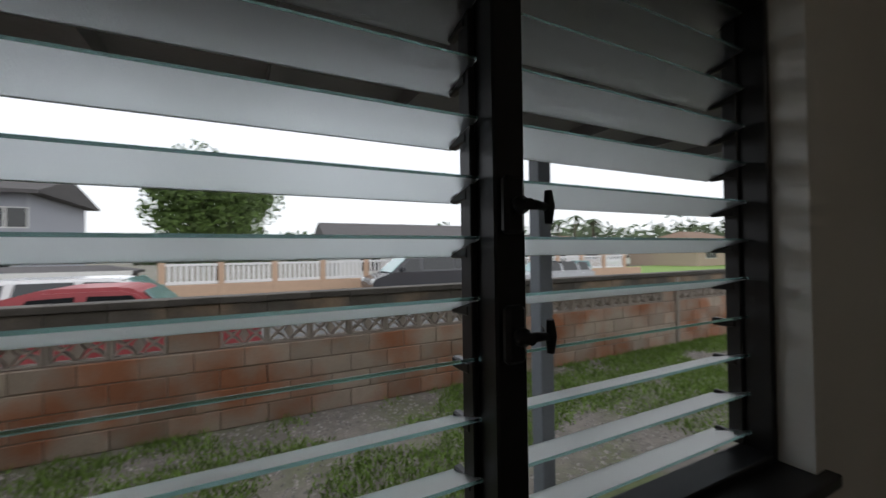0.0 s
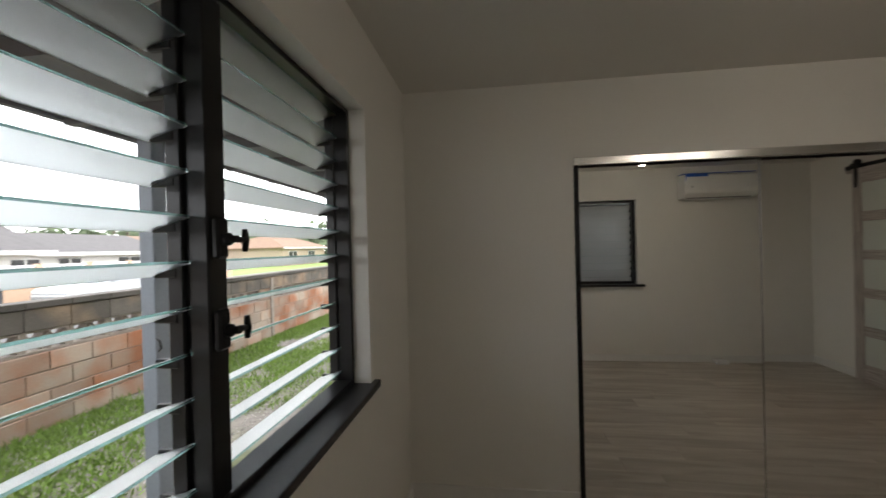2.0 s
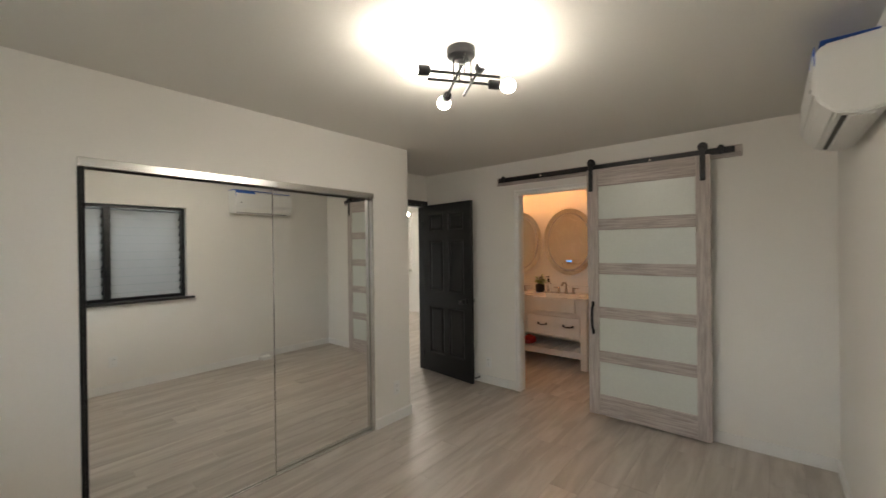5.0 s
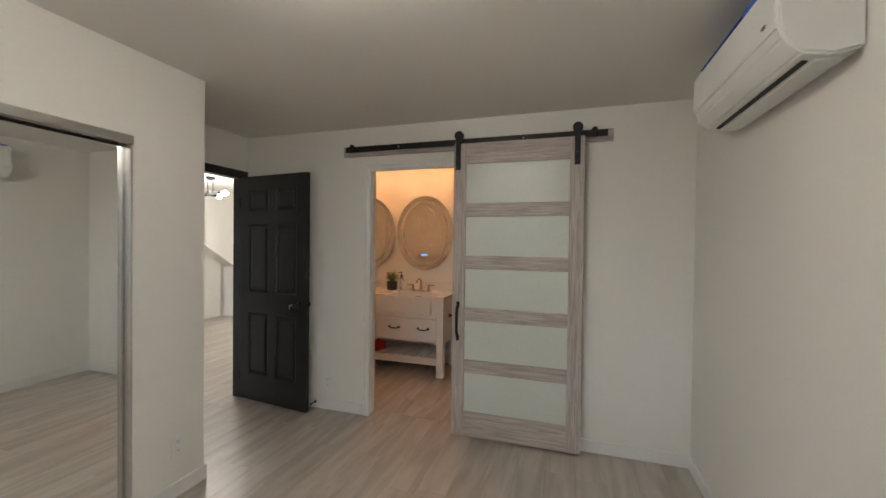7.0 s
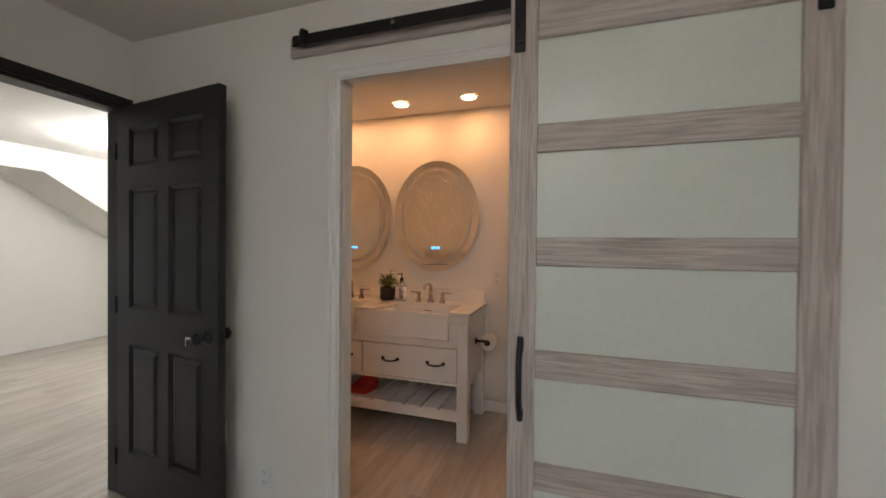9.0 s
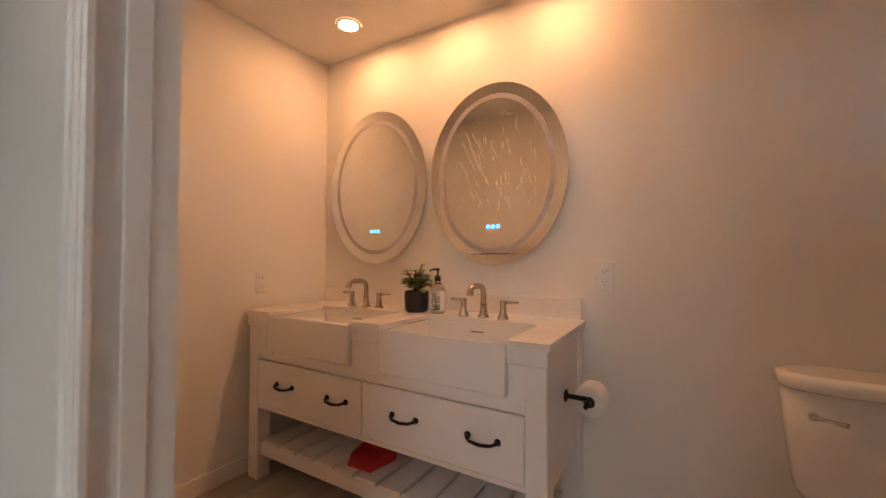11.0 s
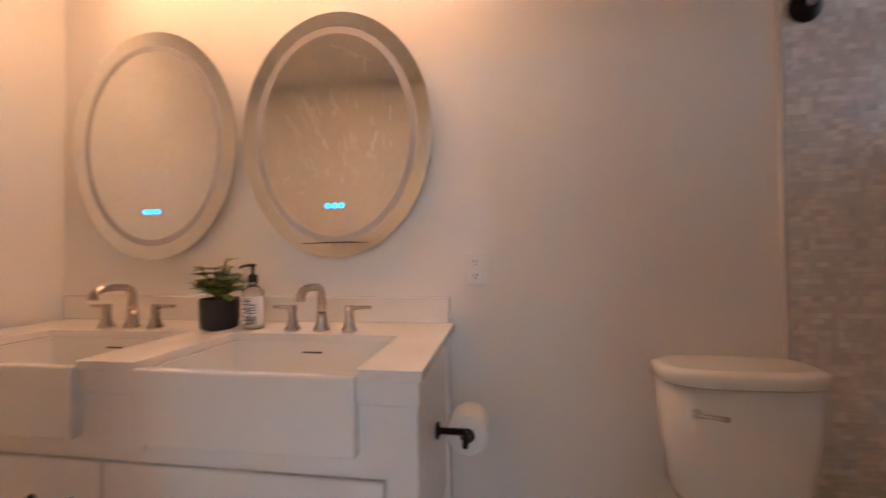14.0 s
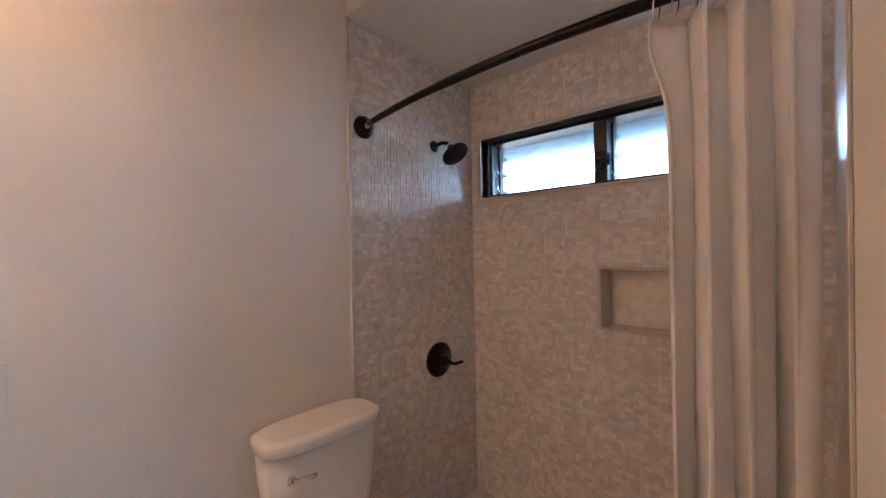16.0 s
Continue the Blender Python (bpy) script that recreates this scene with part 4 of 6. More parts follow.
for base, a, up, ln in leaves:
    bm = bmesh.new()
    ax = Vector((math.cos(a) * math.cos(up), math.sin(a) * math.cos(up), math.sin(up)))
    sd = Vector((-math.sin(a), math.cos(a), 0))
    nm = ax.cross(sd)
    rows_ = []
    for s, wdt, bend in ((0, 0.12, 0), (0.25, 0.65, 0.004), (0.55, 1.0, 0.006), (0.82, 0.95, 0.003), (0.96, 0.55, 0.0), (1.0, 0.2, -0.001)):
        c = base + ax * ln * s + nm * bend
        hwid = sd * ln * 0.36 * wdt
        rows_.append((bm.verts.new(c - hwid + nm * 0.003), bm.verts.new(c + nm * -0.001), bm.verts.new(c + hwid + nm * 0.003)))
    for r0, r1 in zip(rows_, rows_[1:]):
        for q in (0, 1):
            f = bm.faces.new((r0[q], r0[q + 1], r1[q + 1], r1[q]))
            f.smooth = True
    bmesh.ops.solidify(bm, geom=list(bm.faces), thickness=0.0015)
    part("leaf", bm, M_LEAF, pl)

M_SOAP = glass("clear_soap_bottle", (0.93, 0.92, 0.88), 0.05)
M_LABEL = material("white_paper_label", (0.82, 0.81, 0.79), 0.5, var=0.02)
M_INK = material("black_ink", (0.02, 0.02, 0.02), 0.6)
sp = thing("soap_bottle", pose(1.725, -5.455, 0.8805, 0, 0, 24), "clear soap bottle with a white label and black pump", "soap bottle")
bm = bmesh.new()
turned(bm, [(0.033, 0), (0.036, 0.004), (0.036, 0.115), (0.033, 0.128), (0.022, 0.142), (0.014, 0.150), (0.014, 0.165)], (0, 0, 0), (0, 0, 1), 28)
part("bottle", bm, M_SOAP, sp)
bm = bmesh.new()
turned(bm, [(0.031, 0.004), (0.033, 0.008), (0.033, 0.090), (0.03, 0.091)], (0, 0, 0), (0, 0, 1), 24)
part("liquid", bm, material("clear_soap", (0.72, 0.66, 0.56), 0.2, var=0.04), sp)
bm = bmesh.new()
seg = 20
la = [(0.0366 * math.sin(t), 0.0366 * math.cos(t)) for t in [radians(-75 + 150 * i / seg) for i in range(seg + 1)]]
for (x0, y0), (x1, y1) in zip(la, la[1:]):
    bm.faces.new([bm.verts.new(v) for v in ((x0, y0, 0.015), (x1, y1, 0.015), (x1, y1, 0.112), (x0, y0, 0.112))])
lab = part("label", bm, M_LABEL, sp, "white label with black print")
cu = bpy.data.curves.new("word", "FONT")
cu.body, cu.size, cu.extrude, cu.align_x, cu.align_y = "HOME", 0.033, 0.0002, "CENTER", "CENTER"
tx = new("word", cu)
tx.parent = sp
tx.matrix_basis = pose(0.012, 0.0365, 0.062, 0, 0, 0) @ pose(0, 0, 0, 90, 0, 180) @ pose(0, 0, 0, 0, 0, 90)
cu.materials.append(M_INK)
bm = bmesh.new()
for i in range(8):
    box(bm, -0.014 + 0.0032 * i, -0.0125 + 0.0032 * i + (0.001 if i % 3 == 0 else 0), 0.0362, 0.0371, 0.018, 0.045)
for i in range(4):
    box(bm, -0.016, 0.010, 0.0362, 0.0371, 0.055 + i * 0.009, 0.058 + i * 0.009)
part("small_print", bm, M_INK, sp)
bm = bmesh.new()
turned(bm, [(0.016, 0.160), (0.016, 0.182), (0.012, 0.186), (0.005, 0.188), (0.005, 0.212), (0.010, 0.214), (0.010, 0.222), (0.004, 0.224)], (0, 0, 0), (0, 0, 1), 16)
tube(bm, [(0, 0, 0.219), (0.015, 0.008, 0.219), (0.034, 0.016, 0.215), (0.038, 0.018, 0.208)], [0.005, 0.005, 0.004, 0.0035], 8)
part("pump", bm, M_BLACK, sp, "black pump head")

M_RED = material("red_plastic", (0.55, 0.03, 0.03), 0.3, var=0.06)
bm = bmesh.new()
slab(bm, [(-0.10, -0.07, 0), (0.09, -0.08, 0), (0.12, 0.0, 0), (0.06, 0.09, 0), (-0.07, 0.08, 0)], (0, 0, 0.008))
slab(bm, [(-0.10, -0.07, 0.008), (-0.095, -0.075, 0.075), (0.02, -0.085, 0.10), (0.09, -0.08, 0.008)], (0, 0.008, 0))
slab(bm, [(-0.10, -0.07, 0.008), (-0.105, -0.07, 0.07), (-0.08, 0.0, 0.05), (-0.07, 0.08, 0.008)], (0.008, 0, 0))
slab(bm, [(0.09, -0.08, 0.008), (0.03, -0.08, 0.09), (0.08, -0.02, 0.05), (0.12, 0.0, 0.008)], (-0.006, 0.004, 0))
rs = part("dustpan", bm, M_RED)
rs.location = (1.93, -5.19, 0.2065)
tagged(rs, "red plastic dustpan lying on the vanity's slatted shelf", "dustpan")

M_PAPER = material("toilet_paper", (0.82, 0.79, 0.75), 0.9, var=0.03, bump=0.25, bump_scale=120)
ph = thing("paper_holder", (VX0, -5.27, 0.645), "dark bronze paper holder on the side of the vanity", "paper holder")
bm = bmesh.new()
turned(bm, [(0.022, 0), (0.023, 0.006), (0.012, 0.010), (0.009, 0.014), (0.009, 0.055)], (-0.001, 0, 0), (-1, 0, 0), 18)
tube(bm, [(-0.05, 0, 0), (-0.075, 0.002, 0.0), (-0.085, 0.02, -0.004), (-0.085, 0.060, -0.010)], [0.009, 0.010, 0.009, 0.008], 10)
tube(bm, [(-0.06, 0.0, 0), (-0.085, -0.01, 0.0), (-0.085, -0.11, 0.0)], [0.008, 0.008, 0.007], 10)
part("arm", bm, M_BRONZE, ph)
pr = thing("paper_roll", (VX0 - 0.085, -5.27, 0.645), "white toilet paper roll on the holder", "paper roll")
bm = bmesh.new()
turned(bm, [(0.020, -0.05), (0.052, -0.05), (0.055, -0.047), (0.055, 0.047), (0.052, 0.05), (0.020, 0.05)], (0, -0.055, -0.012), (0, 1, 0), 36)
part("roll", bm, M_PAPER, pr)
bm = bmesh.new()
turned(bm, [(0.0205, -0.0508), (0.0205, 0.0508)], (0, -0.055, -0.012), (0, 1, 0), 20)
part("core", bm, M_DARKSLOT, pr)

# recessed lights
for x in (1.14, 1.69, 2.24):
    d = thing("recessed_light", (x, -5.34, BH), "round recessed ceiling light, lit warm", "ceiling light", "recessed lights over the vanity")
    bm = bmesh.new()
    n = 32
    for r0, z0, r1, z1 in ((0.070, -0.0005, 0.070, -0.006), (0.070, -0.006, 0.052, -0.007)):
        va = [bm.verts.new((r0 * math.cos(2 * math.pi * i / n), r0 * math.sin(2 * math.pi * i / n), z0)) for i in range(n)]
        vb = [bm.verts.new((r1 * math.cos(2 * math.pi * i / n), r1 * math.sin(2 * math.pi * i / n), z1)) for i in range(n)]
        for i in range(n):
            bm.faces.new((va[i], va[(i + 1) % n], vb[(i + 1) % n], vb[i]))
    part("trim_ring", bm, M_PLASTIC, d)
    bm = bmesh.new()
    turned(bm, [(0.052, -0.001), (0.052, -0.0065), (0.03, -0.0072)], (0, 0, 0), (0, 0, 1), 32)
    part("lens", bm, M_RECESS, d, "glowing warm lens")

# towel bar by the door
tb = thing("towel_bar", (1.855, BY1, 1.226), "dark bronze towel bar on the bathroom wall by the door", "towel bar")
for x in (-0.23, 0.23):
    bm = bmesh.new()
    turned(bm, [(0.026, 0), (0.027, 0.006), (0.012, 0.012), (0.010, 0.030), (0.0145, 0.034), (0.0155, 0.045), (0.012, 0.055), (0.005, 0.059)], (x, -0.001, 0), (0, -1, 0), 18)
    part("post", bm, M_BRONZE, tb)
bm = bmesh.new()
rod(bm, (-0.23, -0.045, 0), (0.23, -0.045, 0), 0.0105)
part("bar", bm, M_BRONZE, tb)
M_TOWEL = material("pale_towel", (0.66, 0.58, 0.48), 0.95, var=0.06, bump=0.6, bump_scale=260)
bm = bmesh.new()
fold = [(-0.040, -0.060), (-0.040, 0.006), (-0.052, 0.0125), (-0.064, 0.006), (-0.066, -0.035), (-0.070, -0.035), (-0.068, 0.009), (-0.052, 0.0165), (-0.036, 0.009), (-0.036, -0.060)]
ends = []
for x, drop in ((0, 0.35), (0.09, 0.75), (0.30, 1.0)):
    ends.append([bm.verts.new((x, a, b if b > 0 else b * drop)) for a, b in fold])
for a, b in zip(ends, ends[1:]):
    for k in range(len(fold)):
        bm.faces.new((a[k], a[(k + 1) % len(fold)], b[(k + 1) % len(fold)], b[k]))
bm.faces.new(list(reversed(ends[0])))
bm.faces.new(ends[-1])
tw = part("towel", bm, M_TOWEL)
tw.location = (1.675, BY1 + 0.007, 1.226)
tagged(tw, "pale folded cloth hanging on the towel bar", "towel")
trim_run("baseboard_bath", [(SX + 0.02, BX1, BY0, BY0 + bt, 0, bh), (BX1 - bt, BX1, BY0 + bt, BY1, 0, bh)], "white painted baseboard in the bathroom")

# ---- toilet ----
to = thing("toilet", (0.185, BY0, 0), "white ceramic two-piece toilet beside the shower", "toilet")


def rounded(w, y0, y1, z, n=32, p=3.2):
    cy, ry = (y0 + y1) / 2, (y1 - y0) / 2
    pts = []
    for i in range(n):
        a = 2 * math.pi * i / n
        c, s = math.cos(a), math.sin(a)
        pts.append((w * math.copysign(abs(c) ** (2 / p), c), cy + ry * math.copysign(abs(s) ** (2 / p), s), z))
    return pts


def loft(bm, sections):
    rings = [[bm.verts.new(p) for p in s] for s in sections]
    for a, b in zip(rings, rings[1:]):
        n = len(a)
        for i in range(n):
            f = bm.faces.new((a[i], a[(i + 1) % n], b[(i + 1) % n], b[i]))
            f.smooth = True
    bm.faces.new(list(reversed(rings[0])))
    bm.faces.new(rings[-1])
    return bm


part("tank", loft(bmesh.new(), [rounded(0.165, 0.03, 0.18, 0.38), rounded(0.185, 0.025, 0.195, 0.42), rounded(0.205, 0.02, 0.208, 0.60), rounded(0.212, 0.018, 0.212, 0.740)]), M_CERAMIC, to)
part("tank_lid", loft(bmesh.new(), [rounded(0.212, 0.014, 0.216, 0.741), rounded(0.226, 0.010, 0.228, 0.750), rounded(0.226, 0.010, 0.228, 0.777), rounded(0.222, 0.014, 0.224, 0.786), rounded(0.20, 0.03, 0.20, 0.791)]), M_CERAMIC, to)
bm = bmesh.new()
turned(bm, [(0.013, 0), (0.014, 0.006), (0.010, 0.012)], (0.15, 0.209, 0.672), (0, 1, 0), 16)
tube(bm, [(0.15, 0.222, 0.672), (0.12, 0.226, 0.670), (0.075, 0.226, 0.664)], [0.007, 0.006, 0.008], 10)
part("flush_lever", bm, M_CHROME, to, "chrome flush lever")
part("bowl", loft(bmesh.new(), [rounded(0.115, 0.10, 0.56, 0.0, p=2.4), rounded(0.10, 0.12, 0.52, 0.06, p=2.4), rounded(0.105, 0.14, 0.54, 0.18, p=2.2), rounded(0.165, 0.16, 0.66, 0.32, p=2.2), rounded(0.182, 0.16, 0.70, 0.375, p=2.2), rounded(0.182, 0.16, 0.70, 0.392, p=2.2)]), M_CERAMIC, to)
part("seat_lid", loft(bmesh.new(), [rounded(0.185, 0.235, 0.705, 0.393, p=2.2), rounded(0.188, 0.232, 0.708, 0.400, p=2.2), rounded(0.188, 0.232, 0.708, 0.425, p=2.2), rounded(0.178, 0.242, 0.698, 0.434, p=2.2)]), M_PLASTIC, to)

# ---- shower ----
M_TILE = material("marble_mosaic_tile", (0.80, 0.755, 0.71), 0.32, var=0.10, scale=18, random_tone=0.15, stain=(0.55, 0.49, 0.43), stain_amount=0.4, stain_scale=30, placed=True)
M_GROUT = material("tile_grout", (0.70, 0.66, 0.61), 0.85, var=0.05)
M_EDGE = material("tile_edge_trim", (0.60, 0.57, 0.53), 0.8, var=0.03, spec=0.2)
YT = BY0 + 0.012      # tile face on the vanity wall
XT = BX0              # tile face on the window wall
YW = BY1 - 0.085      # tile face on the wing wall
bm = bmesh.new()
for y0, y1, z0, z1 in ((BY0, NI[0], 0, SW[2]), (NI[0], NI[1], 0, NI[2]), (NI[0], NI[1], NI[3], SW[2]), (NI[1], BY1, 0, SW[2]), (BY0, SW[0], SW[2], SW[3]), (SW[1], BY1, SW[2], SW[3]), (BY0, BY1, SW[3], 2.32)):
    box(bm, BX0 - 0.11, BX0 - 0.006, y0, y1, z0, z1)
gw = structure("wall_shower_window", bm, M_GROUT, "tiled shower wall with a recessed niche and a high window")
bm = bmesh.new()
box(bm, BX0 - 0.006, SX, BY0, BY0 + 0.006, 0.04, 2.34)
gs = structure("wall_shower_side", bm, M_GROUT, "tiled shower wall with the shower head")
bm = bmesh.new()
box(bm, BX0 - 0.006, SX, YW - 0.006, YW - 0.001, 0.04, 2.34)
structure("wall_shower_end", bm, M_TILE, "tiled shower wall behind the curtain")
bm = bmesh.new()
box(bm, SX - 0.004, SX + 0.010, BY0, BY0 + 0.014, 0, 2.335, 0.002)
box(bm, SX - 0.004, SX + 0.021, YW - 0.004, YW - 0.001, 0, 2.335, 0.001)
for y0, y1, z0, z1 in ((SW[0] - 0.012, SW[1] + 0.012, SW[2] - 0.014, SW[2]), (SW[0] - 0.012, SW[1] + 0.012, SW[3], SW[3] + 0.014), (SW[0] - 0.014, SW[0], SW[2], SW[3])):
    box(bm, BX0 - 0.06, BX0 + 0.005, y0, y1, z0, z1, 0.002)
for y0, y1, z0, z1 in ((NI[0] - 0.010, NI[1] + 0.010, NI[2] - 0.012, NI[2]), (NI[0] - 0.010, NI[1] + 0.010, NI[3], NI[3] + 0.010), (NI[0] - 0.010, NI[0], NI[2], NI[3])):
    box(bm, BX0 - 0.01, BX0 + 0.004, y0, y1, z0, z1, 0.002)
structure("trim_shower", bm, M_EDGE, "pale stone edge trim of the shower tiles")
bm = bmesh.new()
box(bm, BX0 - 0.105, BX0 - 0.10, NI[0], NI[1], NI[2], NI[3])
structure("niche_back", bm, M_TILE, "tiled back of the shower niche")
bm = bmesh.new()
box(bm, BX0 - 0.1, SX, BY0, YW, -0.05, 0.045)
structure("floor_shower", bm, M_TILE, "tiled shower floor")
bm = bmesh.new()
box(bm, SX, SX + 0.10, BY0, YW, -0.03, 0.10, 0.006)
structure("shower_curb", bm, M_TILE, "low tiled shower curb")


def mosaic(parent, u0, u1, v0, v1, place, holes, near):
    """Mixed mosaic of small stone pieces; those inside near are parts, the rest is one joined part."""
    rnd = random.Random(len(parent.name))
    cellw, cellh, g = 0.036, 0.036, 0.0018
    verts, faces = [], []
    meshes = {}
    count = 0
    j = 0
    v = v0
    while v < v1:
        u = u0 - (j % 2) * cellw / 2
        while u < u1:
            kind = rnd.random()
            cells = ([(0, 0, 1, 0.5), (0, 0.5, 1, 1)] if kind < 0.55 else [(0, 0, 0.5, 1), (0.5, 0, 1, 1)] if kind < 0.8 else [(0, 0, 0.5, 0.5), (0.5, 0, 1, 0.5), (0, 0.5, 1, 1)])
            for a, b, c, d in cells:
                p0, p1 = u + a * cellw + g / 2, u + c * cellw - g / 2
                q0, q1 = v + b * cellh + g / 2, v + d * cellh - g / 2
                p0, p1, q0, q1 = max(p0, u0), min(p1, u1), max(q0, v0), min(q1, v1)
                if p1 - p0 < 0.006 or q1 - q0 < 0.006:
                    continue
                if any(p1 > h[0] and p0 < h[1] and q1 > h[2] and q0 < h[3] for h in holes):
                    continue
                if near[0] < p0 < near[1] and near[2] < q0 < near[3] and count < 300:
                    count += 1
                    key = (round(p1 - p0, 3), round(q1 - q0, 3))
                    if key not in meshes:
                        bm = bmesh.new()
                        m = [place(x, y, z) for x, y, z in ((0, 0, 0), (key[0], 0, 0), (key[0], key[1], 0), (0, key[1], 0))]
                        o = place(0, 0, 0)
                        out = place(0, 0, 1) - o
                        slab(bm, [q - o for q in m], out * 0.0013)
                        meshes[key] = mesh_of("tile", bm, M_TILE)
                    t = new("tile", meshes[key])
                    t.location = place(p0, q0, rnd.uniform(0, 0.0005))
                    t.parent = parent
                else:
                    h = 0.0013 + rnd.uniform(0, 0.0005)
                    k = len(verts)
                    verts += [place(x, y, z) for z in (0, h) for x, y in ((p0, q0), (p1, q0), (p1, q1), (p0, q1))]
                    faces += [(k + 4, k + 5, k + 6, k + 7), (k, k + 1, k + 5, k + 4), (k + 1, k + 2, k + 6, k + 5), (k + 2, k + 3, k + 7, k + 6), (k + 3, k, k + 4, k + 7)]
            u += cellw
        v += cellh
        j += 1
    me = bpy.data.meshes.new("small_tiles")
    me.from_pydata([tuple(p) for p in verts], [], faces)
    bmt = bmesh.new()
    bmt.from_mesh(me)
    bmesh.ops.recalc_face_normals(bmt, faces=bmt.faces)
    bmt.to_mesh(me)
    bmt.free()
    me.materials.append(M_TILE)
    ob = tagged(new("small_tiles", me), "small stone mosaic tiles", kind="stuff")
    ob.parent = parent


MOSAICS = [
    (gw, BY0 + 0.012, YW, 0.045, 2.31, lambda u, v, w: Vector((BX0 - 0.0059 + w, u, v)), [(SW[0] - 0.014, SW[1], SW[2] - 0.014, SW[3] + 0.014), (NI[0] - 0.01, NI[1], NI[2] - 0.012, NI[3] + 0.01)], (-5.2, -4.5, 0.72, 1.03)),
    (gs, BX0 + 0.001, SX - 0.005, 0.045, 2.31, lambda u, v, w: Vector((u, BY0 + 0.0061 + w, v)), [], (-0.6, -0.1, 0.8, 1.3)),
]

# shower window
louvre_window("window_3", pose(BX0 - 0.03, SW[0], SW[2], 0, 0, 90), SW[1] - SW[0], SW[3] - SW[2],
              (0.07, (0.12,)), 0.0925, 3, radians(62), "black framed high louvre window over the shower", 2, M_LOUVRE_BATH, f=0.02)

# shower head, valve, rod, curtain
sh = thing("shower_fixture", (-0.515, YT, 1.885), "dark bronze round shower head on a bent arm", "shower head")
bm = bmesh.new()
turned(bm, [(0.028, 0), (0.029, 0.004), (0.016, 0.012), (0.011, 0.014)], (0, -0.002, 0), (0, 1, 0), 20)
tube(bm, [(0, 0.01, 0), (0, 0.05, 0.008), (0, 0.085, 0.0), (0, 0.105, -0.018)], 0.0095, 12)
part("arm", bm, M_BRONZE, sh)
bm = bmesh.new()
dn = Vector((0, 0.62, -0.78)).normalized()
turned(bm, [(0.010, -0.004), (0.014, 0.0), (0.016, 0.016), (0.026, 0.028), (0.050, 0.042), (0.066, 0.050), (0.067, 0.058), (0.060, 0.061), (0.02, 0.062)], (0, 0.106, -0.020), dn, 28)
part("spray_head", bm, M_BRONZE, sh)
bm = bmesh.new()
turned(bm, [(0.0125, 0), (0.0125, 0.008)], (0, 0.098, -0.012), dn, 14)
part("thread_tape", bm, M_PLASTIC, sh, "white thread tape")
vv = thing("shower_valve", (-0.52, YT, 0.82), "dark bronze round shower valve with a curved lever", "shower valve")
bm = bmesh.new()
turned(bm, [(0.085, -0.004), (0.087, 0.004), (0.078, 0.012), (0.035, 0.016), (0.030, 0.020), (0.026, 0.05), (0.020, 0.056)], (0, 0, 0), (0, 1, 0), 36)
part("plate", bm, M_BRONZE, vv)
bm = bmesh.new()
tube(bm, [(0, 0.048, 0), (-0.01, 0.062, -0.004), (-0.02, 0.085, -0.010), (-0.03, 0.105, -0.002), (-0.04, 0.125, 0.006)], [0.012, 0.010, 0.008, 0.008, 0.006], 10)
part("lever", bm, M_BRONZE, vv)
RZ = 1.888
rd_ = thing("curtain_rod", (0, 0, RZ), "dark bronze curved shower curtain rod between the walls", "curtain rod")


def rod_x(y):
    s = (y - (YW + BY0) / 2) / ((YW - BY0) / 2)
    return -0.095 + 0.075 * (1 - s * s)


ys = [YT + 0.06 + (YW - YT - 0.12) * i / 24 for i in range(25)]
bm = bmesh.new()
tube(bm, [(rod_x(y), y, 0.006) for y in ys], [0.0125] * 9 + [0.0142] * 16, 14)
part("rod", bm, M_BRONZE, rd_)
for y, s in ((YT, 1), (YW, -1)):
    bm = bmesh.new()
    turned(bm, [(0.046, 0), (0.048, 0.006), (0.044, 0.016), (0.028, 0.024), (0.022, 0.034)], (-0.095, y - s * 0.004, 0.006), (0, s, 0), 28)
    part("flange", bm, M_BRONZE, rd_)
    bm = bmesh.new()
    tube(bm, [(-0.095, y + s * 0.03, 0.006), (rod_x(y + s * 0.065), y + s * 0.065, 0.006)], [0.011, 0.011], 12)
    part("sleeve", bm, M_PLASTIC if s > 0 else M_BRONZE, rd_, "white sleeve" if s > 0 else "")

m = material("white_curtain_cloth", (0.93, 0.91, 0.89), 0.9, var=0.02, bump=0.3, bump_scale=320)
p = m.node_tree.nodes["Principled BSDF"]
p.inputs["Subsurface Weight"].default_value = 0.0
p.inputs["Sheen Weight"].default_value = 0.2
tl = m.node_tree.nodes.new("ShaderNodeBsdfTranslucent")
tl.inputs["Color"].default_value = (0.93, 0.91, 0.88, 1)
mxs = m.node_tree.nodes.new("ShaderNodeMixShader")
mxs.inputs[0].default_value = 0.12
m.node_tree.links.new(p.outputs[0], mxs.inputs[1])
m.node_tree.links.new(tl.outputs[0], mxs.inputs[2])
m.node_tree.links.new(mxs.outputs[0], m.node_tree.nodes["Material Output"].inputs["Surface"])
M_CURTAIN = m
ct = thing("shower_curtain", (0, 0, 0), "white cloth shower curtain drawn together into soft folds", "curtain")
verts, faces = [], []
nu, nz = 120, 40
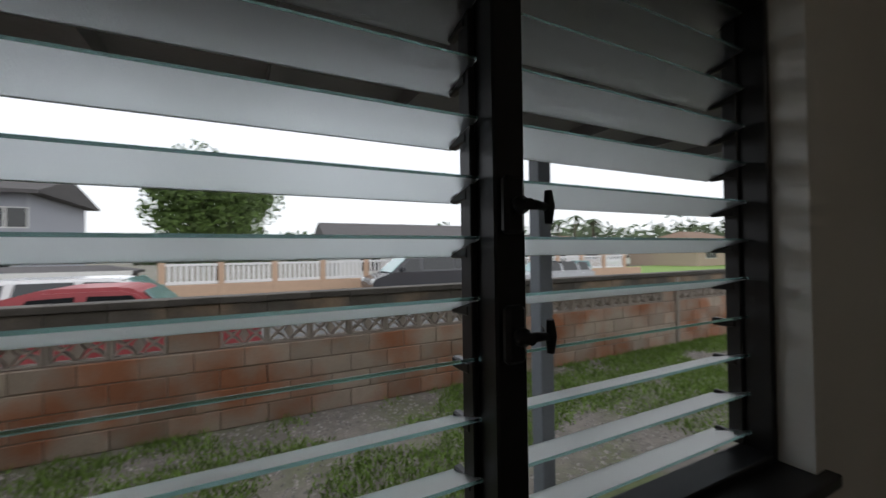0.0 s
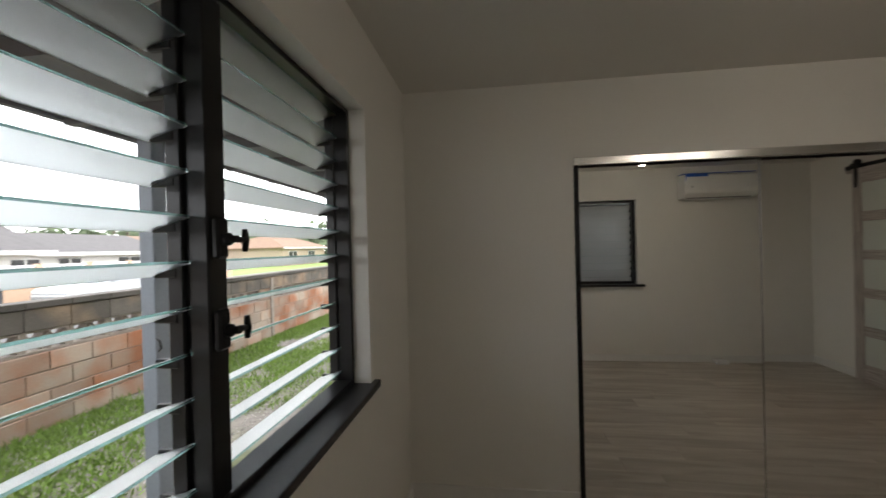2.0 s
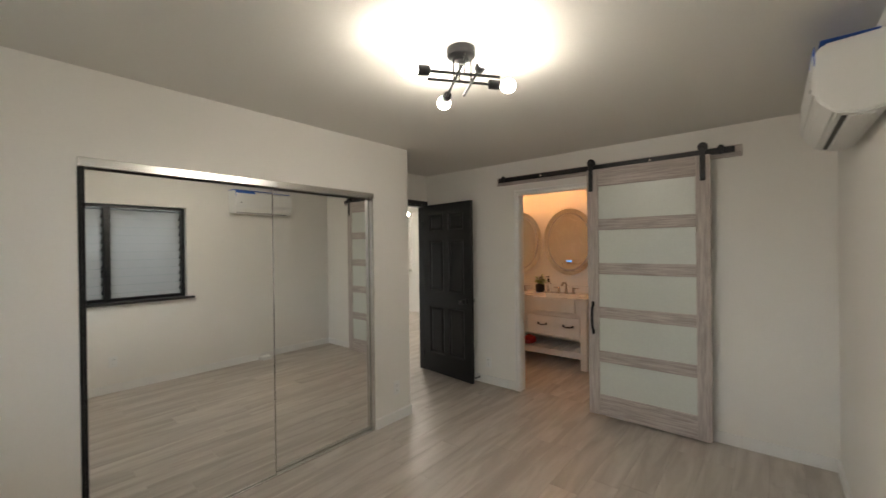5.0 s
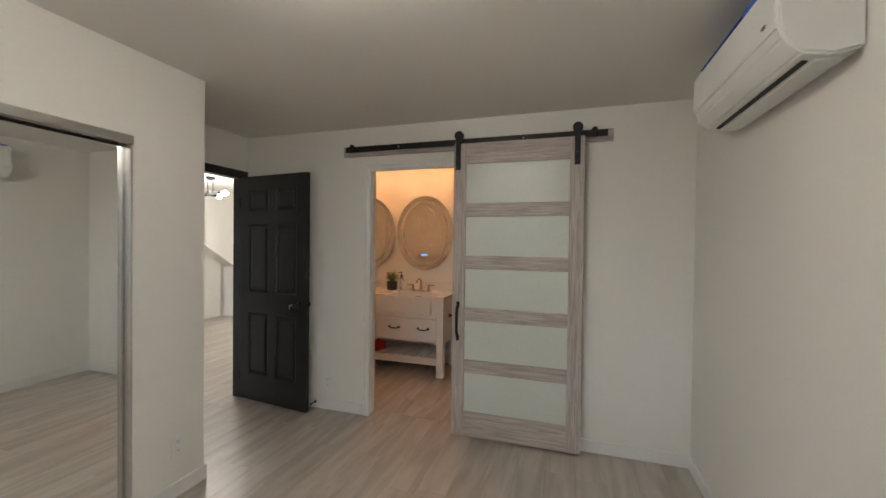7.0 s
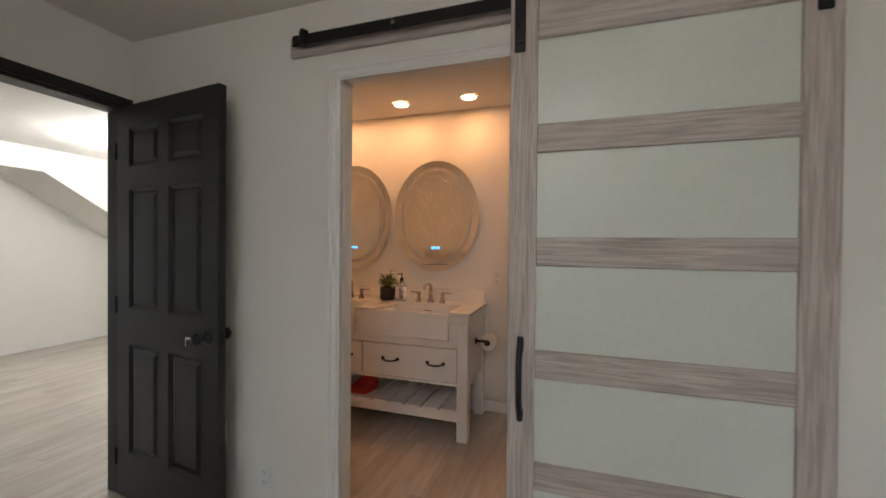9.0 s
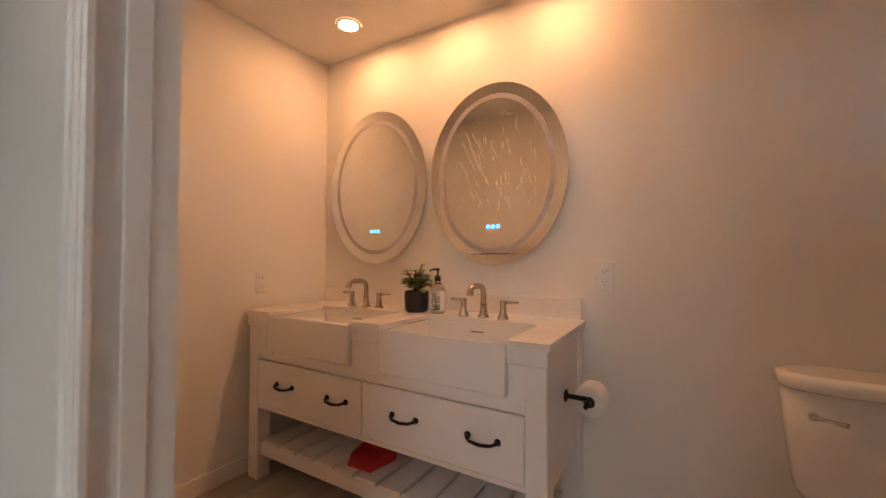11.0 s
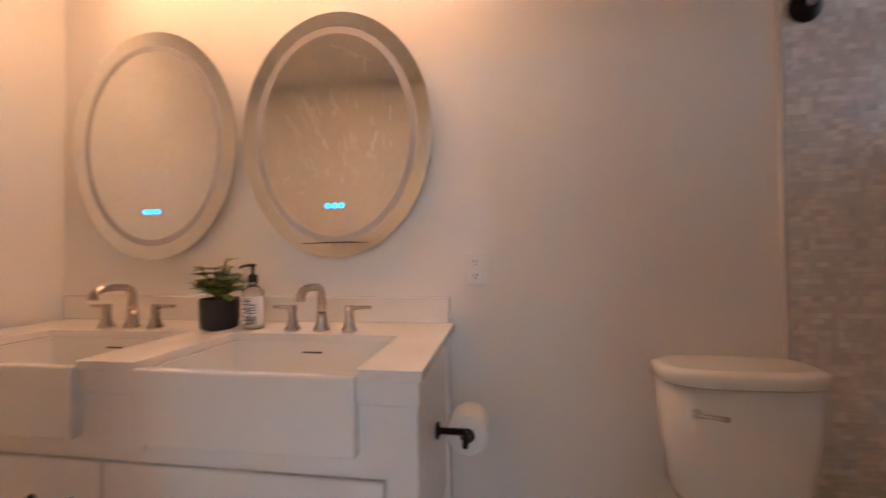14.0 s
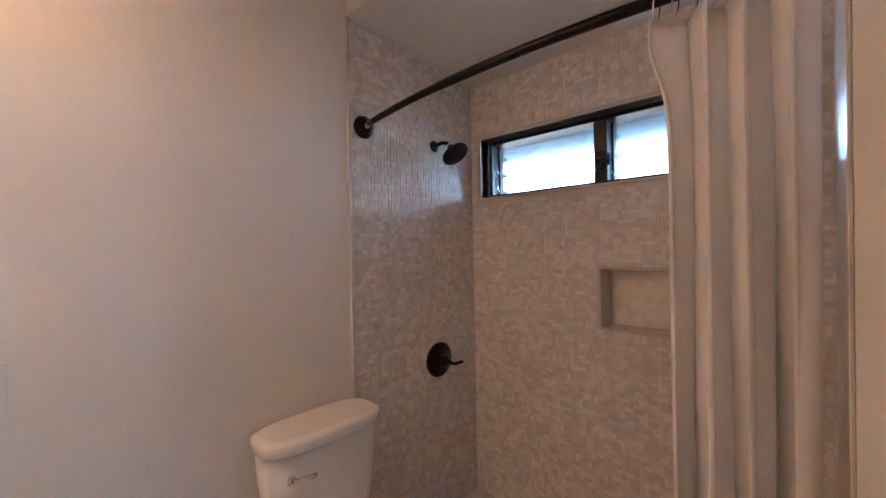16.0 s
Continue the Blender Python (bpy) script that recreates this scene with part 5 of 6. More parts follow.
for j in range(nz + 1):
    v = j / nz
    z = 1.855 - v * 1.73
    for i in range(nu + 1):
        u = i / nu
        ph_ = u * 2 * math.pi * 3.7
        amp = 0.035 + 0.03 * v
        y = -4.452 + u * 0.235 + 0.012 * math.sin(ph_ * 2 + 1.0) + 0.012 * v * math.sin(ph_ + 0.6) - 0.045 * math.exp(-((v - 0.02) / 0.06) ** 2) * max(0, 1 - 4 * u)
        x = -0.085 + amp * math.sin(ph_ + 0.5 * math.sin(2.2 * v + u * 3)) + 0.006 * math.sin(ph_ * 2.3 + v * 2.0)
        zz = z + (0.012 * math.cos(ph_) if j == 0 else 0)
        verts.append((x, y, zz))
for j in range(nz):
    for i in range(nu):
        a = j * (nu + 1) + i
        faces.append((a, a + 1, a + nu + 2, a + nu + 1))
me = bpy.data.meshes.new("cloth")
me.from_pydata(verts, [], faces)
me.materials.append(M_CURTAIN)
for f in me.polygons:
    f.use_smooth = True
c = new("cloth", me)
c.parent = ct
sol = c.modifiers.new("solid", "SOLIDIFY")
sol.thickness = 0.0018
for i in range(7):
    y = -4.46 + i * 0.034
    bm = bmesh.new()
    n = 16
    tube(bm, [Vector((rod_x(y) + 0.022 * math.sin(t), y + 0.003 * math.cos(t), RZ - 0.006 + 0.030 * math.cos(t))) for t in [2 * math.pi * k / n for k in range(n + 1)]], 0.0018, 6)
    part("ring", bm, M_CHROME, ct, "metal curtain ring")

# ---- outside ----
GY, GS = -0.14, -0.65          # yard level, street level
WY0, WY1 = 4.05, 4.24          # block wall
M_GRAVEL = material("grey_gravel", (0.20, 0.18, 0.16), 0.95, var=0.35, scale=9, fine=90, bump=1.0, bump_scale=70, stain=(0.10, 0.13, 0.04), stain_amount=0.8, stain_scale=0.9)
M_ASPHALT = material("street_asphalt", (0.10, 0.10, 0.10), 0.9, var=0.15, scale=2, bump=0.5, bump_scale=120)
M_GRASS = material("yard_grass", (0.17, 0.27, 0.05), 0.7, var=0.3, scale=12, random_tone=0.35)
M_BLOCK = material("concrete_block", (0.45, 0.365, 0.30), 0.9, var=0.15, scale=6, bump=0.5, bump_scale=120, random_tone=0.18, stain=(0.35, 0.125, 0.055), stain_amount=0.9, stain_scale=1.5, stain_from=0.42, placed=True)
M_MORTAR = material("block_mortar", (0.31, 0.25, 0.205), 0.95, var=0.2, bump=0.5)
M_CAP = material("weathered_cap_block", (0.13, 0.115, 0.10), 0.9, var=0.3, scale=5, bump=0.5, bump_scale=120, random_tone=0.2, stain=(0.36, 0.26, 0.18), stain_amount=0.85, stain_scale=1.7, placed=True)
M_COPING = material("weathered_coping", (0.10, 0.09, 0.08), 0.9, var=0.3, scale=4, bump=0.5, bump_scale=120, random_tone=0.2, placed=True)
M_SCREEN = material("screen_block", (0.36, 0.31, 0.27), 0.9, var=0.2, scale=8, bump=0.4, random_tone=0.15)
M_SOFFIT = material("eave_paint", (0.16, 0.16, 0.165), 0.7, var=0.1)
M_POST = material("grey_blue_post_paint", (0.17, 0.19, 0.22), 0.5, var=0.1, bump=0.05)

bm = bmesh.new()
q = 400
def sheet(bm, pts):
    return bm.faces.new([bm.verts.new(p) for p in pts])
sheet(bm, [(-q, -q, GY), (q, -q, GY), (q, WY0 + 0.1, GY), (-q, WY0 + 0.1, GY)])
sheet(bm, [(-q, WY0 + 0.1, GY), (q, WY0 + 0.1, GY), (q, WY0 + 0.1, GS), (-q, WY0 + 0.1, GS)])
sheet(bm, [(-q, WY0 + 0.1, GS), (q, WY0 + 0.1, GS), (q, q, GS), (-q, q, GS)])
structure("ground", bm, M_GRAVEL, "gravelly yard ground that steps down to the street")
bm = bmesh.new()
box(bm, -120, 160, 6.0, 18.6, GS, GS + 0.006)
structure("road", bm, M_ASPHALT, "grey asphalt street behind the block wall")

# grass tufts in the yard
rnd = random.Random(21)
verts, faces = [], []
for i in range(110000):
    x, y = rnd.uniform(-5.0, 11.0), rnd.uniform(1.7, WY0 - 0.01)
    n_ = noise.noise(Vector((x * 0.55, y * 0.9, 3.0))) + 0.5 * noise.noise(Vector((x * 2.2, y * 2.2, 8.0)))
    strip = 0.42 if y > 3.3 else (0.28 if y > 2.3 and x > 3.2 else 0.0)
    if n_ + strip < rnd.uniform(-0.05, 0.35):
        continue
    h = rnd.uniform(0.02, 0.065) * (1.3 if y > 3.6 else 1.0)
    a = rnd.uniform(0, 6.283)
    w = rnd.uniform(0.005, 0.010)
    lx, ly = rnd.uniform(-0.04, 0.04), rnd.uniform(-0.04, 0.04)
    k = len(verts)
    verts += [(x - w * math.cos(a), y - w * math.sin(a), GY), (x + w * math.cos(a), y + w * math.sin(a), GY), (x + lx, y + ly, GY + h)]
    faces.append((k, k + 1, k + 2))
me = bpy.data.meshes.new("grass")
me.from_pydata(verts, [], faces)
me.materials.append(M_GRASS)
tagged(new("grass", me), "patchy green grass growing through the gravel", "grass", kind="stuff")
# gravel stones
verts, faces = [], []
for i in range(9000):
    x, y = rnd.uniform(-3.0, 9.0), rnd.uniform(1.9, WY0 - 0.05)
    s = rnd.uniform(0.008, 0.022)
    k = len(verts)
    verts += [(x - s, y, GY), (x, y - s, GY), (x + s, y, GY), (x, y + s, GY), (x + rnd.uniform(-s, s) * 0.4, y, GY + s * 0.8)]
    faces += [(k, k + 1, k + 4), (k + 1, k + 2, k + 4), (k + 2, k + 3, k + 4), (k + 3, k, k + 4)]
me = bpy.data.meshes.new("gravel")
me.from_pydata(verts, [], faces)
me.materials.append(material("gravel_stone", (0.30, 0.28, 0.26), 0.9, var=0.3, random_tone=0.4))
tagged(new("gravel", me), "loose grey gravel stones in the yard", "gravel", kind="stuff")

# house eave and post
bm = bmesh.new()
box(bm, -6, 7, 0.495, 1.95, 2.24, 2.40)
box(bm, -6, 7, 1.95, 1.99, 2.18, 2.44)
eave = structure("eave", bm, M_SOFFIT, "dark painted roof overhang above the louvre window")
for i in range(22):
    boxpart("rafter", (-5.9 + i * 0.6, -5.85 + i * 0.6, 0.5, 1.95, 2.16, 2.24), M_SOFFIT, eave)
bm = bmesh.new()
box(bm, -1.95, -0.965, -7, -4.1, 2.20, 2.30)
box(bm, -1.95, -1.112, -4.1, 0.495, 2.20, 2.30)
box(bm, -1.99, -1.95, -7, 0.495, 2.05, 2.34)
# underside shade is put into the colour, dimming the shower window's upper half
structure("eave_west", bm, material("eave_white_paint", (0.17, 0.185, 0.20), 0.6, var=0.06), "roof overhang outside the shower window, coloured dark as if shaded")
bm = bmesh.new()
box(bm, -6.1, 9.6, -7.5, 2.0, 3.5, 3.6)
structure("roof", bm, M_SOFFIT, "low roof closing the house")
ps = thing("porch_post", (1.60, 1.75, GY), "grey-blue painted square steel porch post", "post")
boxpart("shaft", (-0.048, 0.048, -0.048, 0.048, 0.012, 2.30), M_POST, ps, 0.006)
boxpart("foot_plate", (-0.08, 0.08, -0.08, 0.08, 0.0, 0.012), M_POST, ps, 0.002)
bm = bmesh.new()
tube(bm, [(-0.05, -0.05, 1.16), (-0.055, -0.075, 1.15), (-0.05, -0.08, 1.11), (-0.045, -0.06, 1.09)], 0.006, 8)
part("hook", bm, M_BLACK, ps)

nw = thing("garden_wall", (-3.1, 0, GY), "pale tan block wall beside the house", "wall")
boxpart("wall_body", (-0.1, 0.1, -8.0, 3.9, 0, 1.75), material("tan_pink_wall", (0.46, 0.36, 0.30), 0.9, var=0.1, bump=0.4), nw, 0.01)
# far hedge line at the horizon and trees
M_FOLIAGE = material("tree_foliage", (0.085, 0.14, 0.03), 0.7, var=0.3, scale=2, random_tone=0.45)
M_FOLIAGE_FAR = material("distant_foliage", (0.075, 0.105, 0.05), 0.8, var=0.25, scale=0.6, random_tone=0.4)
M_BARK = material("tree_bark", (0.10, 0.075, 0.055), 0.9, var=0.3, bump=0.6, bump_scale=30)


def leaf_cloud(rnd, blobs, count, size):
    verts, faces = [], []
    tot = sum(r[3] ** 2 for r in blobs)
    for cx, cy, cz, r in blobs:
        for i in range(int(count * r * r / tot)):
            d = Vector((rnd.gauss(0, 1), rnd.gauss(0, 1), rnd.gauss(0, 0.8))).normalized() * r * (rnd.uniform(0.45, 1.12))
            c = Vector((cx, cy, cz)) + d
            a = Vector((rnd.uniform(-1, 1), rnd.uniform(-1, 1), rnd.uniform(-1, 1))).normalized()
            b = a.orthogonal().normalized()
            s = size * rnd.uniform(0.6, 1.4)
            k = len(verts)
            verts += [tuple(c - a * s), tuple(c + b * s * 0.55), tuple(c + a * s), tuple(c - b * s * 0.55)]
            faces.append((k, k + 1, k + 2, k + 3))
    me = bpy.data.meshes.new("crown")
    me.from_pydata(verts, [], faces)
    return me


def tree(x, y, z, h, spread, seed, count, size, label):
    rnd = random.Random(seed)
    d = thing("tree", (x, y, z), label, "tree")
    bm = bmesh.new()
    tube(bm, [(0, 0, 0), (0.1, 0, h * 0.2), (0.05, 0.1, h * 0.45)], [0.22, 0.17, 0.12], 10)
    tips = []
    for k in range(7):
        a = k * 0.9 + rnd.uniform(-0.2, 0.2)
        e = Vector((math.cos(a) * spread * rnd.uniform(0.4, 0.75), math.sin(a) * spread * rnd.uniform(0.4, 0.75), h * rnd.uniform(0.55, 0.9)))
        tube(bm, [(0.05, 0, h * 0.3), e * 0.5 + Vector((0, 0, h * 0.12)), e], [0.10, 0.06, 0.02], 7)
        tips.append(e)
    part("trunk", bm, M_BARK, d)
    blobs = [(t.x, t.y, t.z, spread * rnd.uniform(0.28, 0.42)) for t in tips]
    blobs += [(rnd.uniform(-0.5, 0.5) * spread, rnd.uniform(-0.5, 0.5) * spread, h * rnd.uniform(0.35, 0.92), spread * rnd.uniform(0.22, 0.4)) for k in range(9)]
    blobs += [(t.x * 1.35, t.y * 1.35, t.z * rnd.uniform(0.8, 1.1), spread * 0.14) for t in tips]
    me = leaf_cloud(rnd, blobs, count, size)
    me.materials.append(M_FOLIAGE)
    c = new("crown", me)
    c.parent = d
    return d


tree(-1.4, 24.0, GS, 6.7, 3.9, 31, 20000, 0.105, "broad green leafy tree standing behind the white fence")
rnd = random.Random(77)
blobs = []
for i in range(110):
    a = radians(-10 + i * 0.95)
    r = rnd.uniform(95, 150)
    blobs.append((r * math.sin(a), r * math.cos(a), rnd.uniform(0.0, 3.0) + 2.0 * max(0, math.sin(radians(i * 1.6))), rnd.uniform(3.0, 6.0)))
me = leaf_cloud(rnd, blobs, 16000, 0.9)
me.materials.append(M_FOLIAGE_FAR)
tagged(new("far_trees", me), "distant line of green trees on the horizon", "trees", kind="stuff")


def palm(x, y, h, seed):
    rnd = random.Random(seed)
    d = thing("palm_tree", (x, y, GS), "tall thin palm tree far beyond the roofs", "palm tree", "far palms")
    bm = bmesh.new()
    tube(bm, [(0, 0, 0), (0.2, 0, h * 0.5), (0.3, 0.1, h)], [0.2, 0.15, 0.12], 8)
    part("trunk", bm, M_BARK, d)
    for k in range(11):
        a = k * 0.571 + rnd.uniform(-0.2, 0.2)
        up = rnd.uniform(0.1, 0.9)
        bm = bmesh.new()
        pts = []
        for s in range(6):
            f = s / 5
            pts.append(Vector((0.3 + math.cos(a) * 2.2 * f, 0.1 + math.sin(a) * 2.2 * f, h + up * 1.6 * f - 1.9 * f * f)))
        sd = Vector((-math.sin(a), math.cos(a), 0))
        for s in range(5):
            w0, w1 = 0.34 * math.sin(math.pi * (0.12 + 0.85 * s / 5)), 0.34 * math.sin(math.pi * (0.12 + 0.85 * (s + 1) / 5))
            dz = Vector((0, 0, -0.22))
            for g in (-1, 1):
                bm.faces.new([bm.verts.new(v) for v in (pts[s], pts[s + 1], pts[s + 1] + sd * w1 * g + dz * w1, pts[s] + sd * w0 * g + dz * w0)])
        part("frond", bm, M_FOLIAGE_FAR, d)
    return d


for k, (x, y) in enumerate(((47, 52), (50, 53), (53, 52), (56, 55), (58.5, 53), (61, 55))):
    palm(x, y, 7.0 + (k * 37 % 5) * 0.35, k)

# vehicles
M_GLASSDARK = material("dark_car_glass", (0.015, 0.018, 0.02), 0.06, var=0.1, coat=0.5)
M_SCREENGLASS = material("windscreen_glass", (0.22, 0.36, 0.36), 0.08, var=0.1, coat=0.6)
M_TYRE = material("tyre_rubber", (0.018, 0.018, 0.018), 0.85)
M_RIMS = material("wheel_rim", (0.40, 0.40, 0.42), 0.3, metal=0.8)
M_LAMPG = material("headlamp_lens", (0.75, 0.78, 0.80), 0.1, var=0.05, coat=0.5)


def vehicle(name, m, length, width, side, roof_band, paint, label, windows, wheels, glassmat=M_GLASSDARK, category="car"):
    """side: outline of the body in x, z; roof_band: x, z of the cabin's outline, drawn in a little at the top."""
    d = thing(name, m, label, category)
    bm = bmesh.new()
    slab(bm, [(x, -width / 2, z) for x, z in side], (0, width, 0))
    bmesh.ops.bevel(bm, geom=[e for e in bm.edges], offset=0.05, segments=2, affect="EDGES")
    part("body", bm, paint, d)
    bm = bmesh.new()
    zt, zb = max(z for x, z in roof_band), min(z for x, z in roof_band)
    rings = []
    for s in (-1, 1):
        rings.append([bm.verts.new((x, s * (width / 2 - 0.04 - 0.14 * (z - zb) / (zt - zb)), z)) for x, z in roof_band])
    n = len(roof_band)
    bm.faces.new(rings[0])
    bm.faces.new(list(reversed(rings[1])))
    for i in range(n):
        bm.faces.new((rings[0][i], rings[0][(i + 1) % n], rings[1][(i + 1) % n], rings[1][i]))
    bmesh.ops.bevel(bm, geom=list(bm.edges), offset=0.06, segments=2, affect="EDGES")
    part("cabin", bm, paint, d)
    for quad in windows["side"]:
        for s in (-1, 1):
            bm = bmesh.new()
            slab(bm, [(x, s * (width / 2 - 0.035 - 0.14 * (z - zb) / (zt - zb)), z) for x, z in quad], (0, s * 0.012, 0))
            part("side_window", bm, M_GLASSDARK, d)
    for (x0, z0), (x1, z1) in windows["ends"]:
        bm = bmesh.new()
        w0, w1 = width / 2 - 0.14, width / 2 - 0.24
        sgn = 1 if x0 > 0 else -1
        slab(bm, [(x0, -w0, z0), (x0, w0, z0), (x1, w1, z1), (x1, -w1, z1)], (0.03 * sgn, 0, 0.02))
        part("windscreen", bm, glassmat, d)
    for x in wheels:
        for s in (-1, 1):
            bm = bmesh.new()
            turned(bm, [(0.22, -0.10), (0.33, -0.09), (0.345, 0), (0.33, 0.09), (0.22, 0.10)], (x, s * (width / 2 - 0.10), 0.345), (0, s, 0), 24)
            w = part("wheel", bm, M_TYRE, d)
            bm = bmesh.new()
            turned(bm, [(0.215, 0.0), (0.215, 0.02), (0.06, 0.035), (0.05, 0.04)], (x, s * (width / 2 - 0.015), 0.345), (0, s, 0), 20)
            part("rim", bm, M_RIMS, w)
    for s in (-1, 1):
        bm = bmesh.new()
        xx = windows["front"]
        box(bm, xx - 0.20, xx + 0.015, s * (width / 2 - 0.2) - 0.14, s * (width / 2 - 0.2) + 0.14, windows["lamp_z"] - 0.09, windows["lamp_z"] + 0.09, 0.03)
        part("headlight", bm, M_LAMPG, d)
        bm = bmesh.new()
        box(bm, windows["mirror_x"] - 0.08, windows["mirror_x"] + 0.08, s * (width / 2 + 0.10) - 0.09, s * (width / 2 + 0.10) + 0.09, windows["mirror_z"] - 0.10, windows["mirror_z"] + 0.10, 0.03)
        part("wing_mirror", bm, paint, d)
    return d


def paint(name, c, rough=0.25):
    return material(name, c, rough, var=0.04, coat=0.6)


M_REDP, M_WHITEP, M_GREYP, M_SILVERP = material("faded_red_paint", (0.33, 0.055, 0.065), 0.5, var=0.12, coat=0.15), paint("white_car_paint", (0.75, 0.76, 0.77)), paint("dark_grey_paint", (0.045, 0.047, 0.055)), paint("silver_paint", (0.5, 0.52, 0.54))
suv_side = [(-2.35, 0.35), (2.35, 0.35), (2.40, 0.75), (2.30, 0.98), (1.15, 1.08), (-2.35, 1.08), (-2.42, 0.7)]
suv_roof = [(-2.30, 1.05), (1.25, 1.05), (0.45, 1.70), (0.2, 1.76), (-1.8, 1.76), (-2.15, 1.62)]
suv_win = {"side": [[(-0.25, 1.16), (0.80, 1.16), (0.32, 1.60), (-0.20, 1.62)], [(-1.30, 1.16), (-0.38, 1.16), (-0.35, 1.62), (-1.22, 1.62)], [(-2.05, 1.16), (-1.44, 1.16), (-1.38, 1.60), (-1.95, 1.56)]],
           "ends": [((1.16, 1.12), (0.50, 1.66)), ((-2.26, 1.12), (-2.13, 1.6))], "front": 2.36, "lamp_z": 0.80, "mirror_x": 0.85, "mirror_z": 1.2}
truck_win = dict(suv_win)
truck_win["side"] = [[(0.02, 1.14), (0.98, 1.14), (0.58, 1.53), (0.06, 1.54)], [(-0.92, 1.14), (-0.12, 1.14), (-0.08, 1.54), (-0.58, 1.52)]]
truck_win["ends"] = [((1.16, 1.12), (0.72, 1.58)), ((-1.10, 1.12), (-0.94, 1.50))]
vehicle("red_car", pose(-2.13, 8.2, GS, 0, 0, 0), 4.8, 1.85, suv_side, [(-1.12, 1.05), (1.25, 1.05), (0.66, 1.60), (0.45, 1.66), (-0.45, 1.66), (-0.95, 1.52)], M_REDP, "faded red pickup-style car parked behind the block wall", truck_win, (1.5, -1.45), M_SCREENGLASS)
vehicle("white_car", pose(-2.75, 11.2, GS, 0, 0, 0), 4.8, 1.9, suv_side, [(x, z - 0.07 if z > 1.5 else z) for x, z in suv_roof], M_WHITEP, "white sport utility car parked in the street", suv_win, (1.5, -1.45), M_SCREENGLASS)
van_side = [(-2.9, 0.35), (2.75, 0.35), (2.88, 0.7), (2.80, 1.02), (2.0, 1.28), (-2.9, 1.28)]
van_roof = [(-2.88, 1.24), (2.05, 1.24), (1.15, 1.98), (0.85, 2.10), (-2.7, 2.12), (-2.86, 2.0)]
van_win = {"side": [[(0.62, 1.36), (1.68, 1.36), (1.10, 1.86), (0.66, 1.88)], [(-1.1, 1.40), (0.45, 1.40), (0.45, 1.90), (-1.1, 1.92)], [(-2.7, 1.40), (-1.2, 1.40), (-1.2, 1.92), (-2.65, 1.92)]],
           "ends": [((1.98, 1.30), (1.20, 1.95))], "front": 2.86, "lamp_z": 0.95, "mirror_x": 1.5, "mirror_z": 1.45}
vehicle("van", pose(7.75, 17.2, GS, 0, 0, 180), 5.8, 2.05, van_side, van_roof, M_GREYP, "dark grey passenger van parked along the fence", van_win, (1.95, -1.75), M_SCREENGLASS, "van")
vehicle("silver_car", pose(14.2, 15.8, GS, 0, 0, 175), 4.8, 1.85, suv_side, [(x, z - 0.28) if z > 1.2 else (x, z) for x, z in suv_roof], M_SILVERP, "silver car parked beyond the van", suv_win, (1.5, -1.45), M_SCREENGLASS)
vehicle("white_car", pose(33.0, 34.0, GS, 0, 0, 200), 4.8, 1.9, suv_side, suv_roof, M_WHITEP, "white car parked at a far house", suv_win, (1.5, -1.45))
vehicle("white_car", pose(45.0, 36.5, GS, 0, 0, 200), 4.8, 1.9, suv_side, suv_roof, M_WHITEP, "white car under a far carport", suv_win, (1.5, -1.45))

# low tan wall with white picket panels
M_TAN = material("tan_stucco", (0.55, 0.38, 0.27), 0.85, var=0.08, bump=0.3)
M_VINYL = material("white_vinyl", (0.80, 0.80, 0.80), 0.4, var=0.03)
FZ0, FZ1, FYY = 0.30, 1.18, 19.0
lw = thing("garden_wall", (0, FYY, GS), "low tan stucco wall with square posts under a white fence", "wall")
boxpart("footing", (-3.2, 26.0, 0, 0.2, 0, FZ0 - GS), M_TAN, lw, 0.01)
fp = thing("fence_panel", (0, FYY + 0.1, FZ0), "white vinyl picket panel on the tan wall", "fence panel", "white fence panels")
boxpart("top_rail", (0.12, 1.98, -0.03, 0.03, 0.78, 0.88), M_VINYL, fp, 0.005)
boxpart("bottom_rail", (0.12, 1.98, -0.03, 0.03, 0.02, 0.14), M_VINYL, fp, 0.005)
for i in range(9):
    boxpart("picket", (0.20 + i * 0.20, 0.295 + i * 0.20, -0.012, 0.012, 0.14, 0.78), M_VINYL, fp)
for i in range(-1, 13):
    x = -0.9 + i * 2.1
    boxpart("post", (x - 0.11, x + 0.11, -0.01, 0.21, 0, FZ1 + 0.05 - GS), M_TAN, lw, 0.01)
    if i == -1:
        fp.matrix_basis = pose(x, FYY + 0.1, FZ0)
    elif i < 12:
        copy_thing(fp, pose(x, FYY + 0.1, FZ0))

# houses
M_ROOFG = material("grey_shingle_roof", (0.095, 0.09, 0.092), 0.9, var=0.2, scale=3, fine=30, bump=0.4, bump_scale=30)
M_ROOFB = material("brown_shingle_roof", (0.20, 0.13, 0.09), 0.9, var=0.2, scale=3, fine=30, bump=0.4, bump_scale=30)
M_SIDING = material("grey_siding", (0.33, 0.34, 0.38), 0.7, var=0.06, stretch=(1, 1, 12), fine=20)
M_HWHITE = material("white_house_paint", (0.68, 0.68, 0.66), 0.7, var=0.05)
M_HBEIGE = material("beige_house_paint", (0.42, 0.33, 0.26), 0.8, var=0.08)


